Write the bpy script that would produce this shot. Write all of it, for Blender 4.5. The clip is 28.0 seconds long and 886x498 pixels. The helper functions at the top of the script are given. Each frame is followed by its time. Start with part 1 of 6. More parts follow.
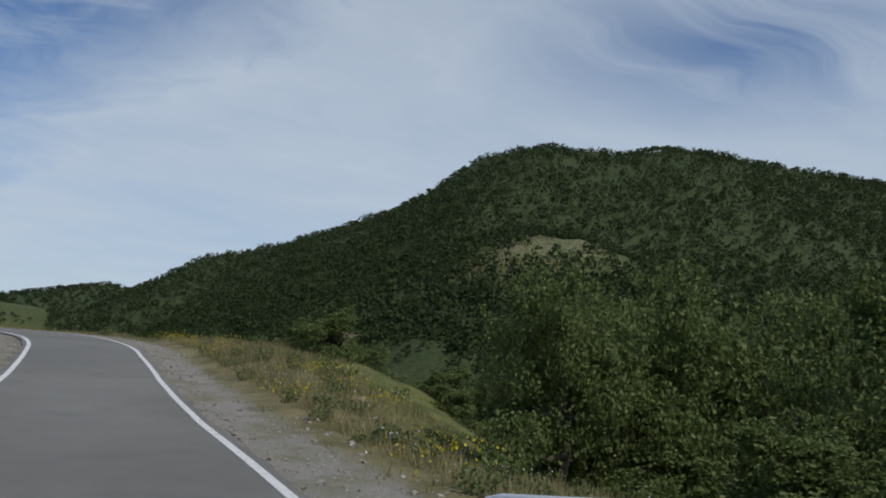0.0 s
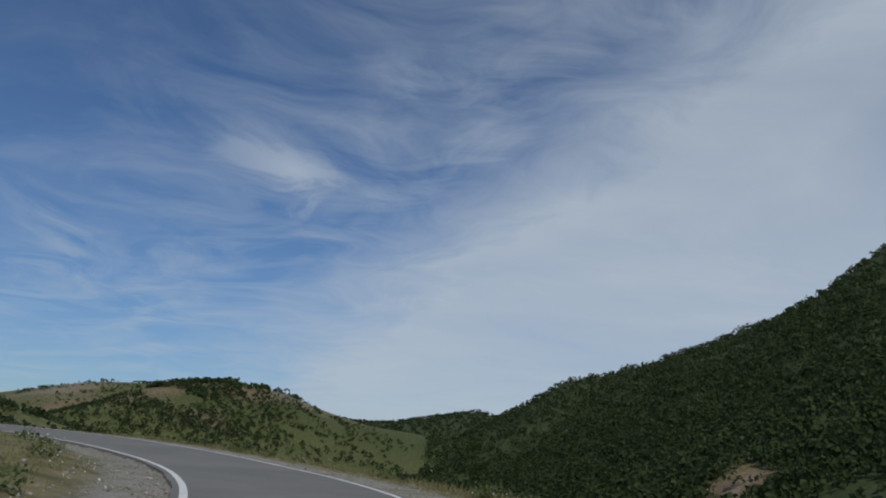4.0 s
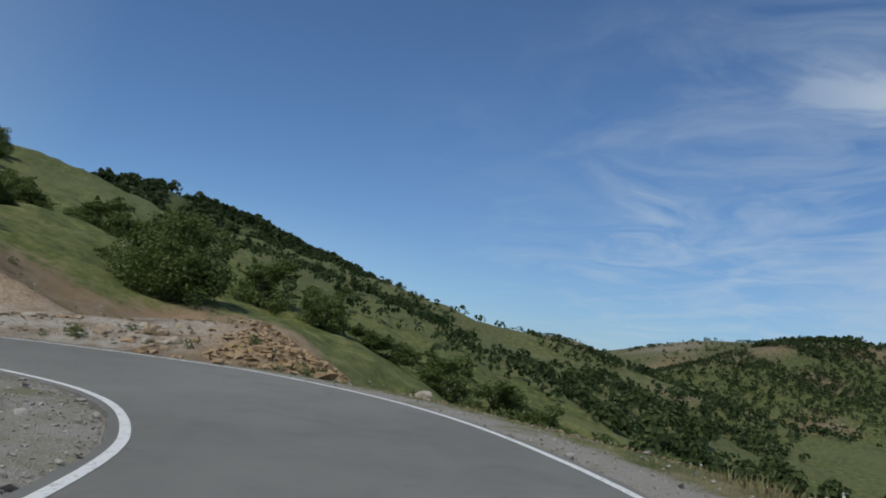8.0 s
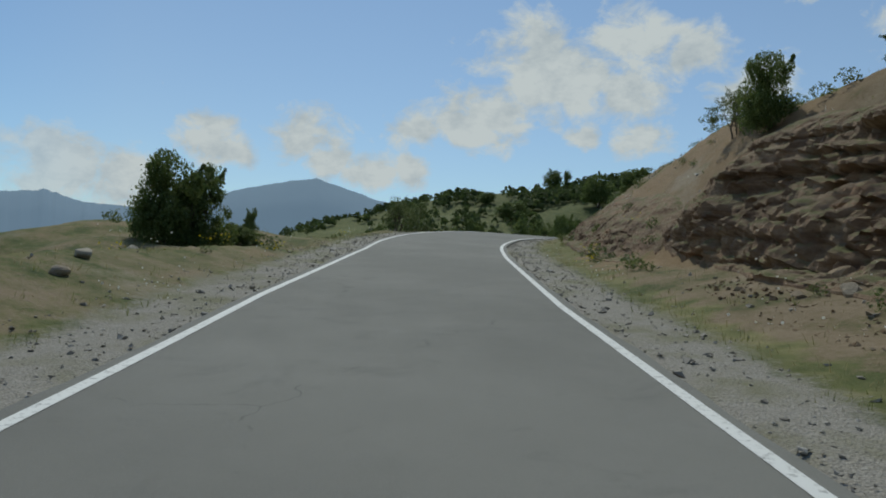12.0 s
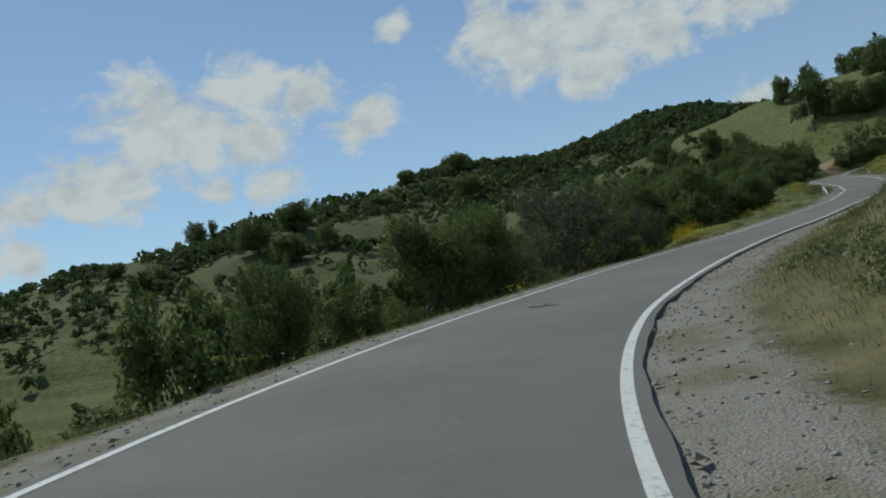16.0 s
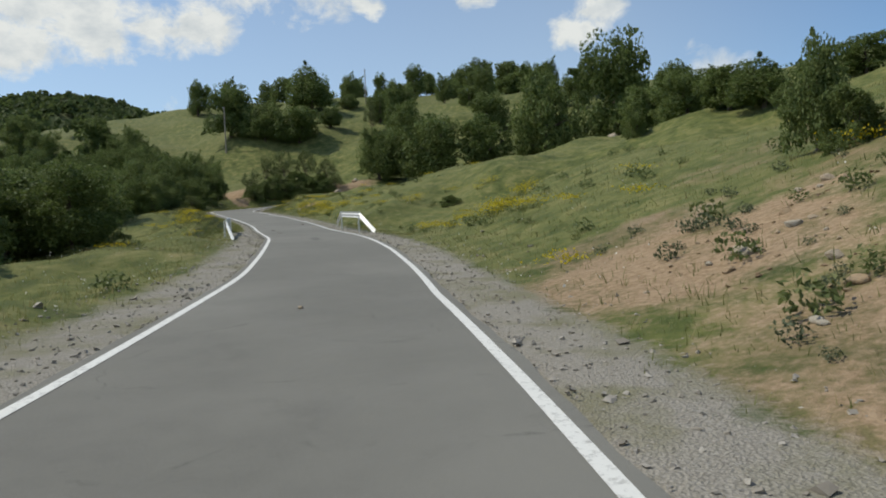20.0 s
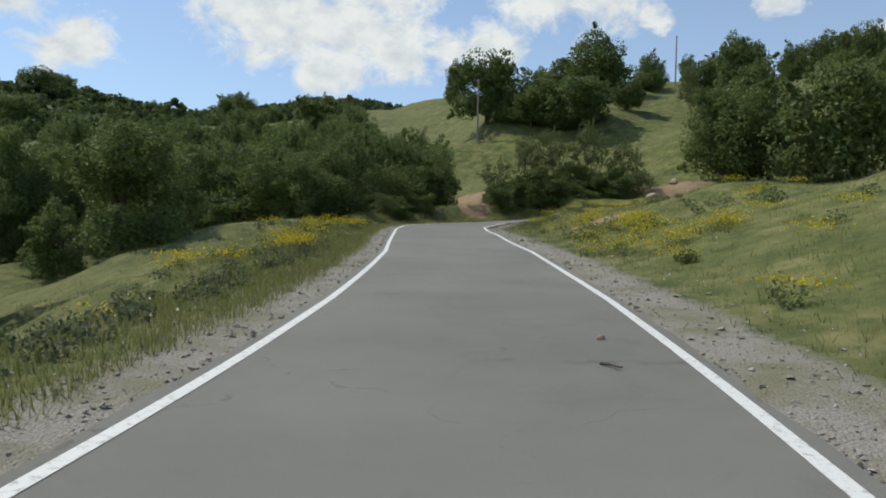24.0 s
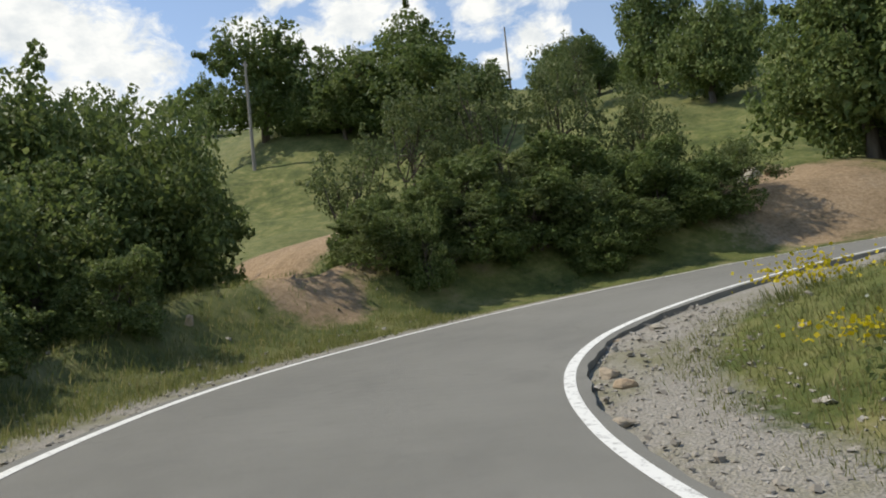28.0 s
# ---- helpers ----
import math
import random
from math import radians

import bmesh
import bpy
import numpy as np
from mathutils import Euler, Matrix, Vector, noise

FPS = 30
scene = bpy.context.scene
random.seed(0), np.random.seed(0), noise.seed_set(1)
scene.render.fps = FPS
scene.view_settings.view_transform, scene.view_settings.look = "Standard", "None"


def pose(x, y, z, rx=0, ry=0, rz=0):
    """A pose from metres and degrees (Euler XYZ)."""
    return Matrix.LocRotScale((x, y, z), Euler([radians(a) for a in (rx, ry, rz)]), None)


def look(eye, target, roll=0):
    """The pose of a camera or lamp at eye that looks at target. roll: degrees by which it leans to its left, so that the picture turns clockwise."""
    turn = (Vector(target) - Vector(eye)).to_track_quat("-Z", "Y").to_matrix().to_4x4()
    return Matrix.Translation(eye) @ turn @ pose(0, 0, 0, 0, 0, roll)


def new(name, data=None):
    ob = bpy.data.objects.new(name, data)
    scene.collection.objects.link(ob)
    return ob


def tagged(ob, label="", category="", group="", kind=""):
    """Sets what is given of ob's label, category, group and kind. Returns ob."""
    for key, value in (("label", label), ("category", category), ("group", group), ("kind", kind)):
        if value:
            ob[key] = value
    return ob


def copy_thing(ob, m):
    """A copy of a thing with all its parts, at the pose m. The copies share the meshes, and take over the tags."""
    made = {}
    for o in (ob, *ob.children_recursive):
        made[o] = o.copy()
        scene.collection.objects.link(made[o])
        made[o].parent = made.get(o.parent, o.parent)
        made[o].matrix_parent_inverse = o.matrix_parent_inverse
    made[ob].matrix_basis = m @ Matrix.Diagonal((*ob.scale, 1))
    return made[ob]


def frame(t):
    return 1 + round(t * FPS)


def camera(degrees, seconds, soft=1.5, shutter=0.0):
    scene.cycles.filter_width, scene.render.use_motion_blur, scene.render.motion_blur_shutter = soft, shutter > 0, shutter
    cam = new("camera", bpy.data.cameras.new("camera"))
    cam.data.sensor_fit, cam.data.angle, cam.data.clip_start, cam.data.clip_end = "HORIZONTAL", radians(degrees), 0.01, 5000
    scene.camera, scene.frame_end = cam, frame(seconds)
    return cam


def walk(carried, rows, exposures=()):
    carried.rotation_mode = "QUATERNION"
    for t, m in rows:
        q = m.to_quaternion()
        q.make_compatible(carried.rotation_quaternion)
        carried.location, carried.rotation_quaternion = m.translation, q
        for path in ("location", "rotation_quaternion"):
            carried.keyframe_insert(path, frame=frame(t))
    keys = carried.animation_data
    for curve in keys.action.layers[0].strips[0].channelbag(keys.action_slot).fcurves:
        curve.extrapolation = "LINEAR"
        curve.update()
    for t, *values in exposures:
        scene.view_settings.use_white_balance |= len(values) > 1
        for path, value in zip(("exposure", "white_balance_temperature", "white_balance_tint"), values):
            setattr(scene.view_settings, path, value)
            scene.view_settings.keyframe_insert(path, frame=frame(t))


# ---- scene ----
cam = camera(63.47, 28.0, soft=1.9)
# seconds, x, y, z, heading to the left of +y, tilt up, lean
WAY = [
    (0.0, -0.00, -0.00, -0.00, 4.29, 7.68, 2.72),
    (0.5, -1.27, 2.70, -0.14, 1.63, 12.94, 3.44),
    (1.0, -2.60, 5.44, -0.19, 2.31, 14.75, 5.57),
    (1.5, -4.05, 8.24, -0.16, 6.55, 16.78, 3.40),
    (2.0, -5.62, 11.02, -0.07, 13.17, 13.05, 2.70),
    (2.5, -7.26, 13.76, 0.06, 16.98, 13.31, 2.38),
    (3.0, -8.80, 16.36, 0.22, 21.80, 16.14, 3.72),
    (3.5, -10.33, 18.74, 0.40, 27.30, 16.21, 4.49),
    (4.0, -11.85, 21.00, 0.58, 32.81, 15.94, 4.01),
    (4.5, -13.53, 23.31, 0.78, 38.42, 14.15, 6.70),
    (5.0, -15.66, 25.74, 0.94, 42.75, 10.16, 5.18),
    (5.5, -18.32, 28.31, 1.05, 46.47, 7.76, 3.46),
    (6.0, -21.54, 30.94, 1.12, 50.18, 7.85, 2.96),
    (6.5, -25.27, 33.57, 1.17, 54.52, 9.07, 3.51),
    (7.0, -29.56, 35.97, 1.24, 60.12, 7.90, 3.33),
    (7.5, -34.23, 37.91, 1.39, 67.91, 9.16, 4.04),
    (8.0, -38.85, 39.28, 1.53, 77.96, 8.33, 7.12),
    (8.5, -43.17, 39.98, 1.63, 88.39, 7.78, 10.19),
    (9.0, -47.13, 40.00, 1.69, 101.89, 8.02, 10.30),
    (9.5, -50.73, 38.93, 1.77, 119.54, 6.23, 9.43),
    (10.0, -53.60, 36.64, 1.81, 144.14, 3.61, 11.20),
    (10.5, -55.09, 33.29, 1.87, 166.26, 1.48, 9.41),
    (11.0, -54.71, 29.26, 1.91, 185.61, 1.55, 8.81),
    (11.5, -53.38, 24.90, 2.06, 201.39, 1.93, 6.17),
    (12.0, -51.13, 20.53, 2.27, 215.63, 0.57, 2.28),
    (12.5, -48.33, 16.11, 2.58, 222.86, 1.90, 1.77),
    (13.0, -45.31, 11.52, 2.94, 225.17, 1.49, 0.50),
    (13.5, -42.19, 6.80, 3.31, 223.48, 0.39, -0.78),
    (14.0, -39.06, 2.04, 3.69, 218.89, -0.59, -2.52),
    (14.5, -36.09, -2.78, 4.08, 212.52, -0.74, -4.90),
    (15.0, -33.55, -7.78, 4.42, 205.60, 0.90, -6.99),
    (15.5, -31.41, -13.01, 4.72, 197.48, 2.50, -7.77),
    (16.0, -30.08, -18.66, 4.97, 188.40, 2.13, -11.10),
    (16.5, -29.81, -24.50, 5.11, 179.07, 0.16, -8.96),
    (17.0, -30.59, -30.47, 5.19, 167.22, -0.61, -3.00),
    (17.5, -32.32, -36.45, 5.28, 158.38, -2.90, -2.48),
    (18.0, -34.58, -42.17, 5.40, 149.73, -2.95, -3.24),
    (18.5, -37.20, -47.62, 5.49, 147.87, -3.74, -1.94),
    (19.0, -40.09, -52.76, 5.57, 146.25, -3.24, -0.28),
    (19.5, -43.06, -57.72, 5.69, 142.96, -2.78, 1.14),
    (20.0, -45.98, -62.62, 5.84, 143.44, -1.71, -1.94),
    (20.5, -48.85, -67.41, 5.99, 145.50, -0.34, -1.12),
    (21.0, -51.47, -72.07, 6.17, 149.01, 1.28, 0.17),
    (21.5, -53.87, -76.59, 6.33, 151.74, 1.50, 0.09),
    (22.0, -56.10, -81.28, 6.58, 152.79, 1.25, 3.62),
    (22.5, -58.34, -86.11, 6.82, 158.28, 2.02, 2.37),
    (23.0, -60.50, -91.07, 6.99, 161.72, 1.47, 1.37),
    (23.5, -62.37, -96.19, 7.16, 163.62, 0.51, 1.15),
    (24.0, -64.13, -101.32, 7.37, 164.78, -0.37, 1.68),
    (24.5, -65.78, -106.41, 7.63, 166.05, -0.79, 2.45),
    (25.0, -67.18, -111.47, 7.92, 168.80, -0.23, 2.14),
    (25.5, -68.45, -116.40, 8.21, 171.41, 0.22, 1.14),
    (26.0, -69.64, -121.28, 8.52, 171.49, -0.35, 0.96),
    (26.5, -70.84, -126.23, 8.83, 169.03, 0.61, 1.21),
    (27.0, -72.08, -131.03, 9.16, 162.81, 3.12, -1.55),
    (27.5, -73.22, -135.31, 9.42, 154.54, 5.75, -4.96),
    (28.0, -74.38, -138.77, 9.61, 146.33, 4.15, -5.58),
]


def carried_pose(x, y, z, yaw, tilt, lean):
    yaw, tilt = radians(yaw), radians(tilt)
    ahead = Vector((-math.sin(yaw) * math.cos(tilt), math.cos(yaw) * math.cos(tilt), math.sin(tilt)))
    eye = Vector((x, y, z))
    return look(eye, eye + ahead, lean)


walk(cam, [(r[0], carried_pose(*r[1:])) for r in WAY], [(0, -0.55, 6500, 10), (4.5, -0.78, 6500, 10), (8, -0.5, 6500, 8), (9, -0.2, 6500, 8), (10, 0.08, 6600, 6), (11, 0.0, 6700, 4), (12, -0.62, 6500, 0), (15, -0.66, 6400, -1), (17, -0.42, 6700, 2), (18.2, -0.08, 7000, 6), (22, -0.15, 6900, 5), (25, 0.02, 6800, 6), (27, 0.1, 6900, 6), (28, 0.25, 7100, 8)])

# ---- sky, sun ----
SUN_AZ, SUN_EL = math.atan2(-0.72, 0.70), radians(52)
sun = new("sun", bpy.data.lights.new("sun", "SUN"))
sun.data.energy, sun.data.angle, sun.data.color = 3.7, radians(0.55), (1.0, 0.95, 0.86)
sun_way = Vector((math.cos(SUN_AZ) * math.cos(SUN_EL), math.sin(SUN_AZ) * math.cos(SUN_EL), math.sin(SUN_EL)))
sun.matrix_world = look(sun_way * 300, (0, 0, 0))


class Nodes:
    """Short forms for building a node tree."""

    def __init__(self, tree):
        self.tree = tree
        tree.nodes.clear()

    def put(self, kind, **values):
        node = self.tree.nodes.new(kind)
        for key, value in values.items():
            if key in node.inputs:
                socket = node.inputs[key]
                if isinstance(value, bpy.types.NodeSocket):
                    self.tree.links.new(value, socket)
                else:
                    socket.default_value = value
        return node

    def link(self, a, b):
        self.tree.links.new(a, b)

    def math(self, op, a, b=0.0, clamp=False):
        node = self.tree.nodes.new("ShaderNodeMath")
        node.operation, node.use_clamp = op, clamp
        for socket, value in zip(node.inputs, (a, b)):
            if isinstance(value, bpy.types.NodeSocket):
                self.link(value, socket)
            else:
                socket.default_value = value
        return node.outputs[0]

    def vec(self, op, a, b=(0, 0, 0)):
        node = self.tree.nodes.new("ShaderNodeVectorMath")
        node.operation = op
        for socket, value in zip(node.inputs, (a, b)):
            if isinstance(value, bpy.types.NodeSocket):
                self.link(value, socket)
            else:
                socket.default_value = value
        return node.outputs["Value"] if op in ("DOT_PRODUCT", "LENGTH") else node.outputs[0]

    def noise(self, vector, scale, detail=4.0, rough=0.55, warp=0.0):
        return self.put("ShaderNodeTexNoise", Vector=vector, Scale=scale, Detail=detail, Roughness=rough, Distortion=warp).outputs["Fac"]

    def ramp(self, fac, *stops):
        node = self.tree.nodes.new("ShaderNodeValToRGB")
        self.link(fac, node.inputs[0])
        el = node.color_ramp.elements
        while len(el) < len(stops):
            el.new(0.5)
        for e, (at, c) in zip(el, stops):
            e.position = at
            e.color = (*c, 1) if not isinstance(c, float) else (c, c, c, 1)
        return node.outputs[0]

    def span(self, fac, a, b, c=0.0, d=1.0):
        node = self.put("ShaderNodeMapRange")
        node.clamp = True
        self.link(fac, node.inputs[0])
        for n, v in zip((1, 2, 3, 4), (a, b, c, d)):
            node.inputs[n].default_value = v
        return node.outputs[0]

    def mix(self, fac, a, b, kind="MIX"):
        node = self.tree.nodes.new("ShaderNodeMix")
        node.data_type, node.blend_type = "RGBA", kind
        for socket, value in zip((node.inputs[0], node.inputs[6], node.inputs[7]), (fac, a, b)):
            if isinstance(value, bpy.types.NodeSocket):
                self.link(value, socket)
            else:
                socket.default_value = value if isinstance(value, (int, float)) else (*value, 1)
        return node.outputs[2]


world = bpy.data.worlds.new("sky")
scene.world = world
world.use_nodes = True
n = Nodes(world.node_tree)
sky = n.put("ShaderNodeTexSky")
sky.sky_type, sky.sun_disc = "NISHITA", False
sky.sun_elevation, sky.sun_rotation = SUN_EL, math.pi / 2 - SUN_AZ
sky.altitude, sky.air_density, sky.dust_density, sky.ozone_density = 900, 1.0, 0.5, 2.2
way = n.put("ShaderNodeTexCoord").outputs["Generated"]
parts = n.put("ShaderNodeSeparateXYZ", Vector=way)
up = n.math("MAXIMUM", parts.outputs["Z"], 0.02)
# cirrus lies on a plane overhead, drawn out in long streaks
flat = n.put("ShaderNodeCombineXYZ", X=n.math("DIVIDE", parts.outputs["X"], n.math("ADD", up, 0.12)), Y=n.math("DIVIDE", parts.outputs["Y"], n.math("ADD", up, 0.12))).outputs[0]
turned = n.put("ShaderNodeVectorRotate", Vector=flat, Angle=-0.61).outputs[0]
swirl = n.put("ShaderNodeTexNoise", Vector=flat, Scale=0.9, Detail=3.0).outputs["Color"]
bowed = n.vec("ADD", turned, n.vec("MULTIPLY", swirl, (0.9, 0.9, 0.0)))
streaks = n.noise(n.vec("MULTIPLY", bowed, (0.55, 2.6, 1.0)), 1.5, 8.0, 0.62, 0.35)
curls = n.noise(n.vec("ADD", bowed, (3.1, 1.7, 0.0)), 2.4, 8.0, 0.62, 0.9)
veil = n.noise(n.vec("ADD", n.vec("MULTIPLY", bowed, (0.8, 1.3, 1.0)), (7.0, 2.0, 0.0)), 0.8, 7.0, 0.6, 0.4)
drift = n.vec("ADD", way, n.vec("MULTIPLY", n.vec("SUBTRACT", swirl, (0.5, 0.5, 0.5)), (0.22, 0.22, 0.16)))
# how far a place lies inside the edge of the white sheet
inside = n.math("ADD", n.vec("DOT_PRODUCT", drift, (0.419, 0.596, -0.684)), n.math("MULTIPLY", n.math("SUBTRACT", curls, 0.5), 0.20))
ahead = n.span(parts.outputs["Y"], 0.05, 0.45)
sheet = n.math("MULTIPLY", n.span(inside, -0.05, 0.13), n.span(veil, 0.28, 0.62, 0.72, 1.0))
gap_off = n.vec("SUBTRACT", drift, (0.30, 0.87, 0.40))
gap = n.math("MULTIPLY", n.span(n.vec("LENGTH", n.vec("MULTIPLY", gap_off, (0.75, 0.75, 1.6))), 0.03, 0.25, 1.0, 0.0), n.span(streaks, 0.36, 0.60, 1.0, 0.35))
sheet = n.math("MULTIPLY", sheet, n.math("SUBTRACT", 1.0, n.math("MULTIPLY", gap, 0.85)))
wisps = n.math("MULTIPLY", n.span(n.math("ADD", n.math("MULTIPLY", streaks, 0.5), n.math("MULTIPLY", curls, 0.5)), 0.42, 0.74), n.span(inside, -0.50, -0.05, 0.03, 0.75))
for x, y, z, size, much in ((-0.691, 0.631, 0.353, 0.13, 0.85), (-0.872, 0.447, 0.195, 0.13, 0.6), (-0.51, 0.71, 0.49, 0.14, 0.5), (-0.95, 0.20, 0.30, 0.15, 0.22)):
    patch = n.span(n.vec("LENGTH", n.vec("SUBTRACT", drift, (x, y, z))), 0.0, size, much, 0.0)
    wisps = n.math("MAXIMUM", wisps, n.math("MULTIPLY", patch, n.span(curls, 0.38, 0.60)))
cirrus = n.math("MULTIPLY", n.math("MAXIMUM", sheet, wisps), ahead)
# heaped clouds over the south: lobes of each cloud, by direction and size
south = n.span(n.vec("DOT_PRODUCT", way, (0.10, -0.98, 0.17)), 0.20, 0.60)
EAST_CLOUD = [(0.609, -0.773, 0.18, 0.032), (0.565, -0.80, 0.188, 0.04), (0.522, -0.831, 0.191, 0.05), (0.458, -0.853, 0.251, 0.068), (0.454, -0.841, 0.293, 0.04), (0.40, -0.88, 0.235, 0.045), (0.349, -0.893, 0.284, 0.05), (0.36, -0.906, 0.222, 0.045), (0.281, -0.921, 0.271, 0.038), (0.205, -0.951, 0.235, 0.036), (0.235, -0.948, 0.215, 0.03), (0.416, -0.893, 0.171, 0.020), (0.348, -0.923, 0.164, 0.030), (0.15, -0.93, 0.338, 0.018)]
LOW_CLOUDS = [(0.802, -0.582, 0.139, 0.035), (0.78, -0.61, 0.128, 0.025), (0.721, -0.676, 0.152, 0.040), (0.70, -0.70, 0.125, 0.028), (0.658, -0.744, 0.116, 0.032), (0.62, -0.77, 0.11, 0.024), (0.896, -0.433, 0.094, 0.05), (0.86, -0.50, 0.08, 0.045), (0.902, -0.415, 0.119, 0.03), (-0.295, -0.944, 0.148, 0.026), (-0.831, -0.525, 0.180, 0.032)]
SOUTH_CLOUD = [(-0.017, -0.959, 0.282, 0.055), (0.02, -0.955, 0.30, 0.04), (-0.07, -0.955, 0.285, 0.06), (-0.12, -0.951, 0.284, 0.065), (-0.11, -0.967, 0.235, 0.045), (-0.076, -0.973, 0.218, 0.022), (-0.189, -0.945, 0.267, 0.05), (-0.247, -0.933, 0.260, 0.034), (-0.302, -0.917, 0.265, 0.032), (-0.06, -0.925, 0.37, 0.075), (-0.14, -0.92, 0.345, 0.065), (-0.20, -0.925, 0.325, 0.04), (-0.363, -0.871, 0.333, 0.045), (-0.432, -0.843, 0.325, 0.052), (-0.391, -0.856, 0.345, 0.045), (-0.32, -0.875, 0.363, 0.036), (-0.442, -0.812, 0.381, 0.050), (-0.49, -0.79, 0.369, 0.038), (-0.351, -0.84, 0.415, 0.030)]
WEST_CLOUDS = [(-0.495, -0.817, 0.295, 0.020), (-0.637, -0.696, 0.333, 0.028), (-0.65, -0.675, 0.35, 0.024), (-0.728, -0.628, 0.278, 0.028), (-0.714, -0.653, 0.251, 0.022), (-0.775, -0.547, 0.318, 0.022), (-0.609, -0.732, 0.307, 0.022), (-0.579, -0.721, 0.381, 0.035), (-0.635, -0.657, 0.405, 0.040), (-0.715, -0.561, 0.417, 0.026)]
warp = n.put("ShaderNodeTexNoise", Vector=way, Scale=16.0, Detail=4.0)
bent = n.vec("ADD", way, n.vec("MULTIPLY", n.vec("SUBTRACT", warp.outputs["Color"], (0.5, 0.5, 0.5)), (0.07, 0.07, 0.05)))
heap = n.noise(n.vec("MULTIPLY", way, (1.0, 1.0, 1.4)), 20.0, 12.0, 0.66, 0.35)
swell = n.noise(n.vec("ADD", n.vec("MULTIPLY", way, (1.0, 1.0, 1.6)), (0.0, 0.0, 0.03)), 22.0, 6.0, 0.6)
mounds = None
for x, y, z, size in EAST_CLOUD + LOW_CLOUDS + SOUTH_CLOUD + WEST_CLOUDS:
    off = n.vec("MULTIPLY", n.vec("SUBTRACT", bent, (x, y, z)), (1.0, 1.0, 1.35))
    one = n.span(n.vec("LENGTH", off), 0.0, size * 2.1, 0.64, 0.0)
    mounds = one if mounds is None else n.math("MAXIMUM", mounds, one)
body = n.math("ADD", mounds, n.math("MULTIPLY", heap, 1.0))
heaps = n.math("MULTIPLY", n.span(body, 0.68, 0.92), south)
haze = n.math("MAXIMUM", n.math("MULTIPLY", n.span(parts.outputs["Z"], 0.0, 0.18, 0.5, 0.0), n.span(parts.outputs["Y"], -0.3, 0.2, 1.0, 0.25)), n.math("MULTIPLY", south, n.span(parts.outputs["Z"], 0.05, 0.5, 0.42, 0.16)))
blue = n.mix(1.0, sky.outputs[0], (0.74, 0.95, 1.16), "MULTIPLY")
# the dry northern sky pales little towards the horizon
dry = n.math("MULTIPLY", n.span(parts.outputs["Z"], 0.0, 0.35, 0.42, 0.0), n.span(parts.outputs["Y"], -0.1, 0.35))
blue = n.mix(dry, blue, (1.35, 2.6, 4.7))
glow = n.mix(n.math("MAXIMUM", n.math("MULTIPLY", cirrus, 0.85), haze), blue, (6.0, 6.9, 7.8))
whiteness = n.ramp(n.math("ADD", n.math("MULTIPLY", swell, 0.7), n.math("MULTIPLY", heap, 0.3)), (0.34, (4.7, 5.2, 5.9)), (0.56, (6.5, 6.8, 7.2)))
glow = n.mix(heaps, glow, whiteness)
back = n.put("ShaderNodeBackground", Color=glow, Strength=0.125)
n.link(back.outputs[0], n.put("ShaderNodeOutputWorld").inputs[0])


# ---- materials ----
def material(name, build, rough=0.85, metal=0.0, bump=0.0):
    """build(n, place) gives the colour and, if there is relief, its height."""
    m = bpy.data.materials.new(name)
    m.use_nodes = True
    n = Nodes(m.node_tree)
    coords = n.put("ShaderNodeTexCoord").outputs["Object"]
    colour, height, *more = build(n, coords)
    shader = n.put("ShaderNodeBsdfPrincipled", Roughness=more[0] if more else rough, Metallic=metal)
    n.link(colour, shader.inputs["Base Color"])
    shader.inputs["Specular IOR Level"].default_value = 0.3
    if height is not None and bump:
        b = n.put("ShaderNodeBump", Height=height, Strength=1.0, Distance=bump)
        n.link(b.outputs[0], shader.inputs["Normal"])
    n.link(shader.outputs[0], n.put("ShaderNodeOutputMaterial").inputs[0])
    return m


def mask(n, name):
    node = n.put("ShaderNodeAttribute")
    node.attribute_name = name
    return node.outputs["Fac"]


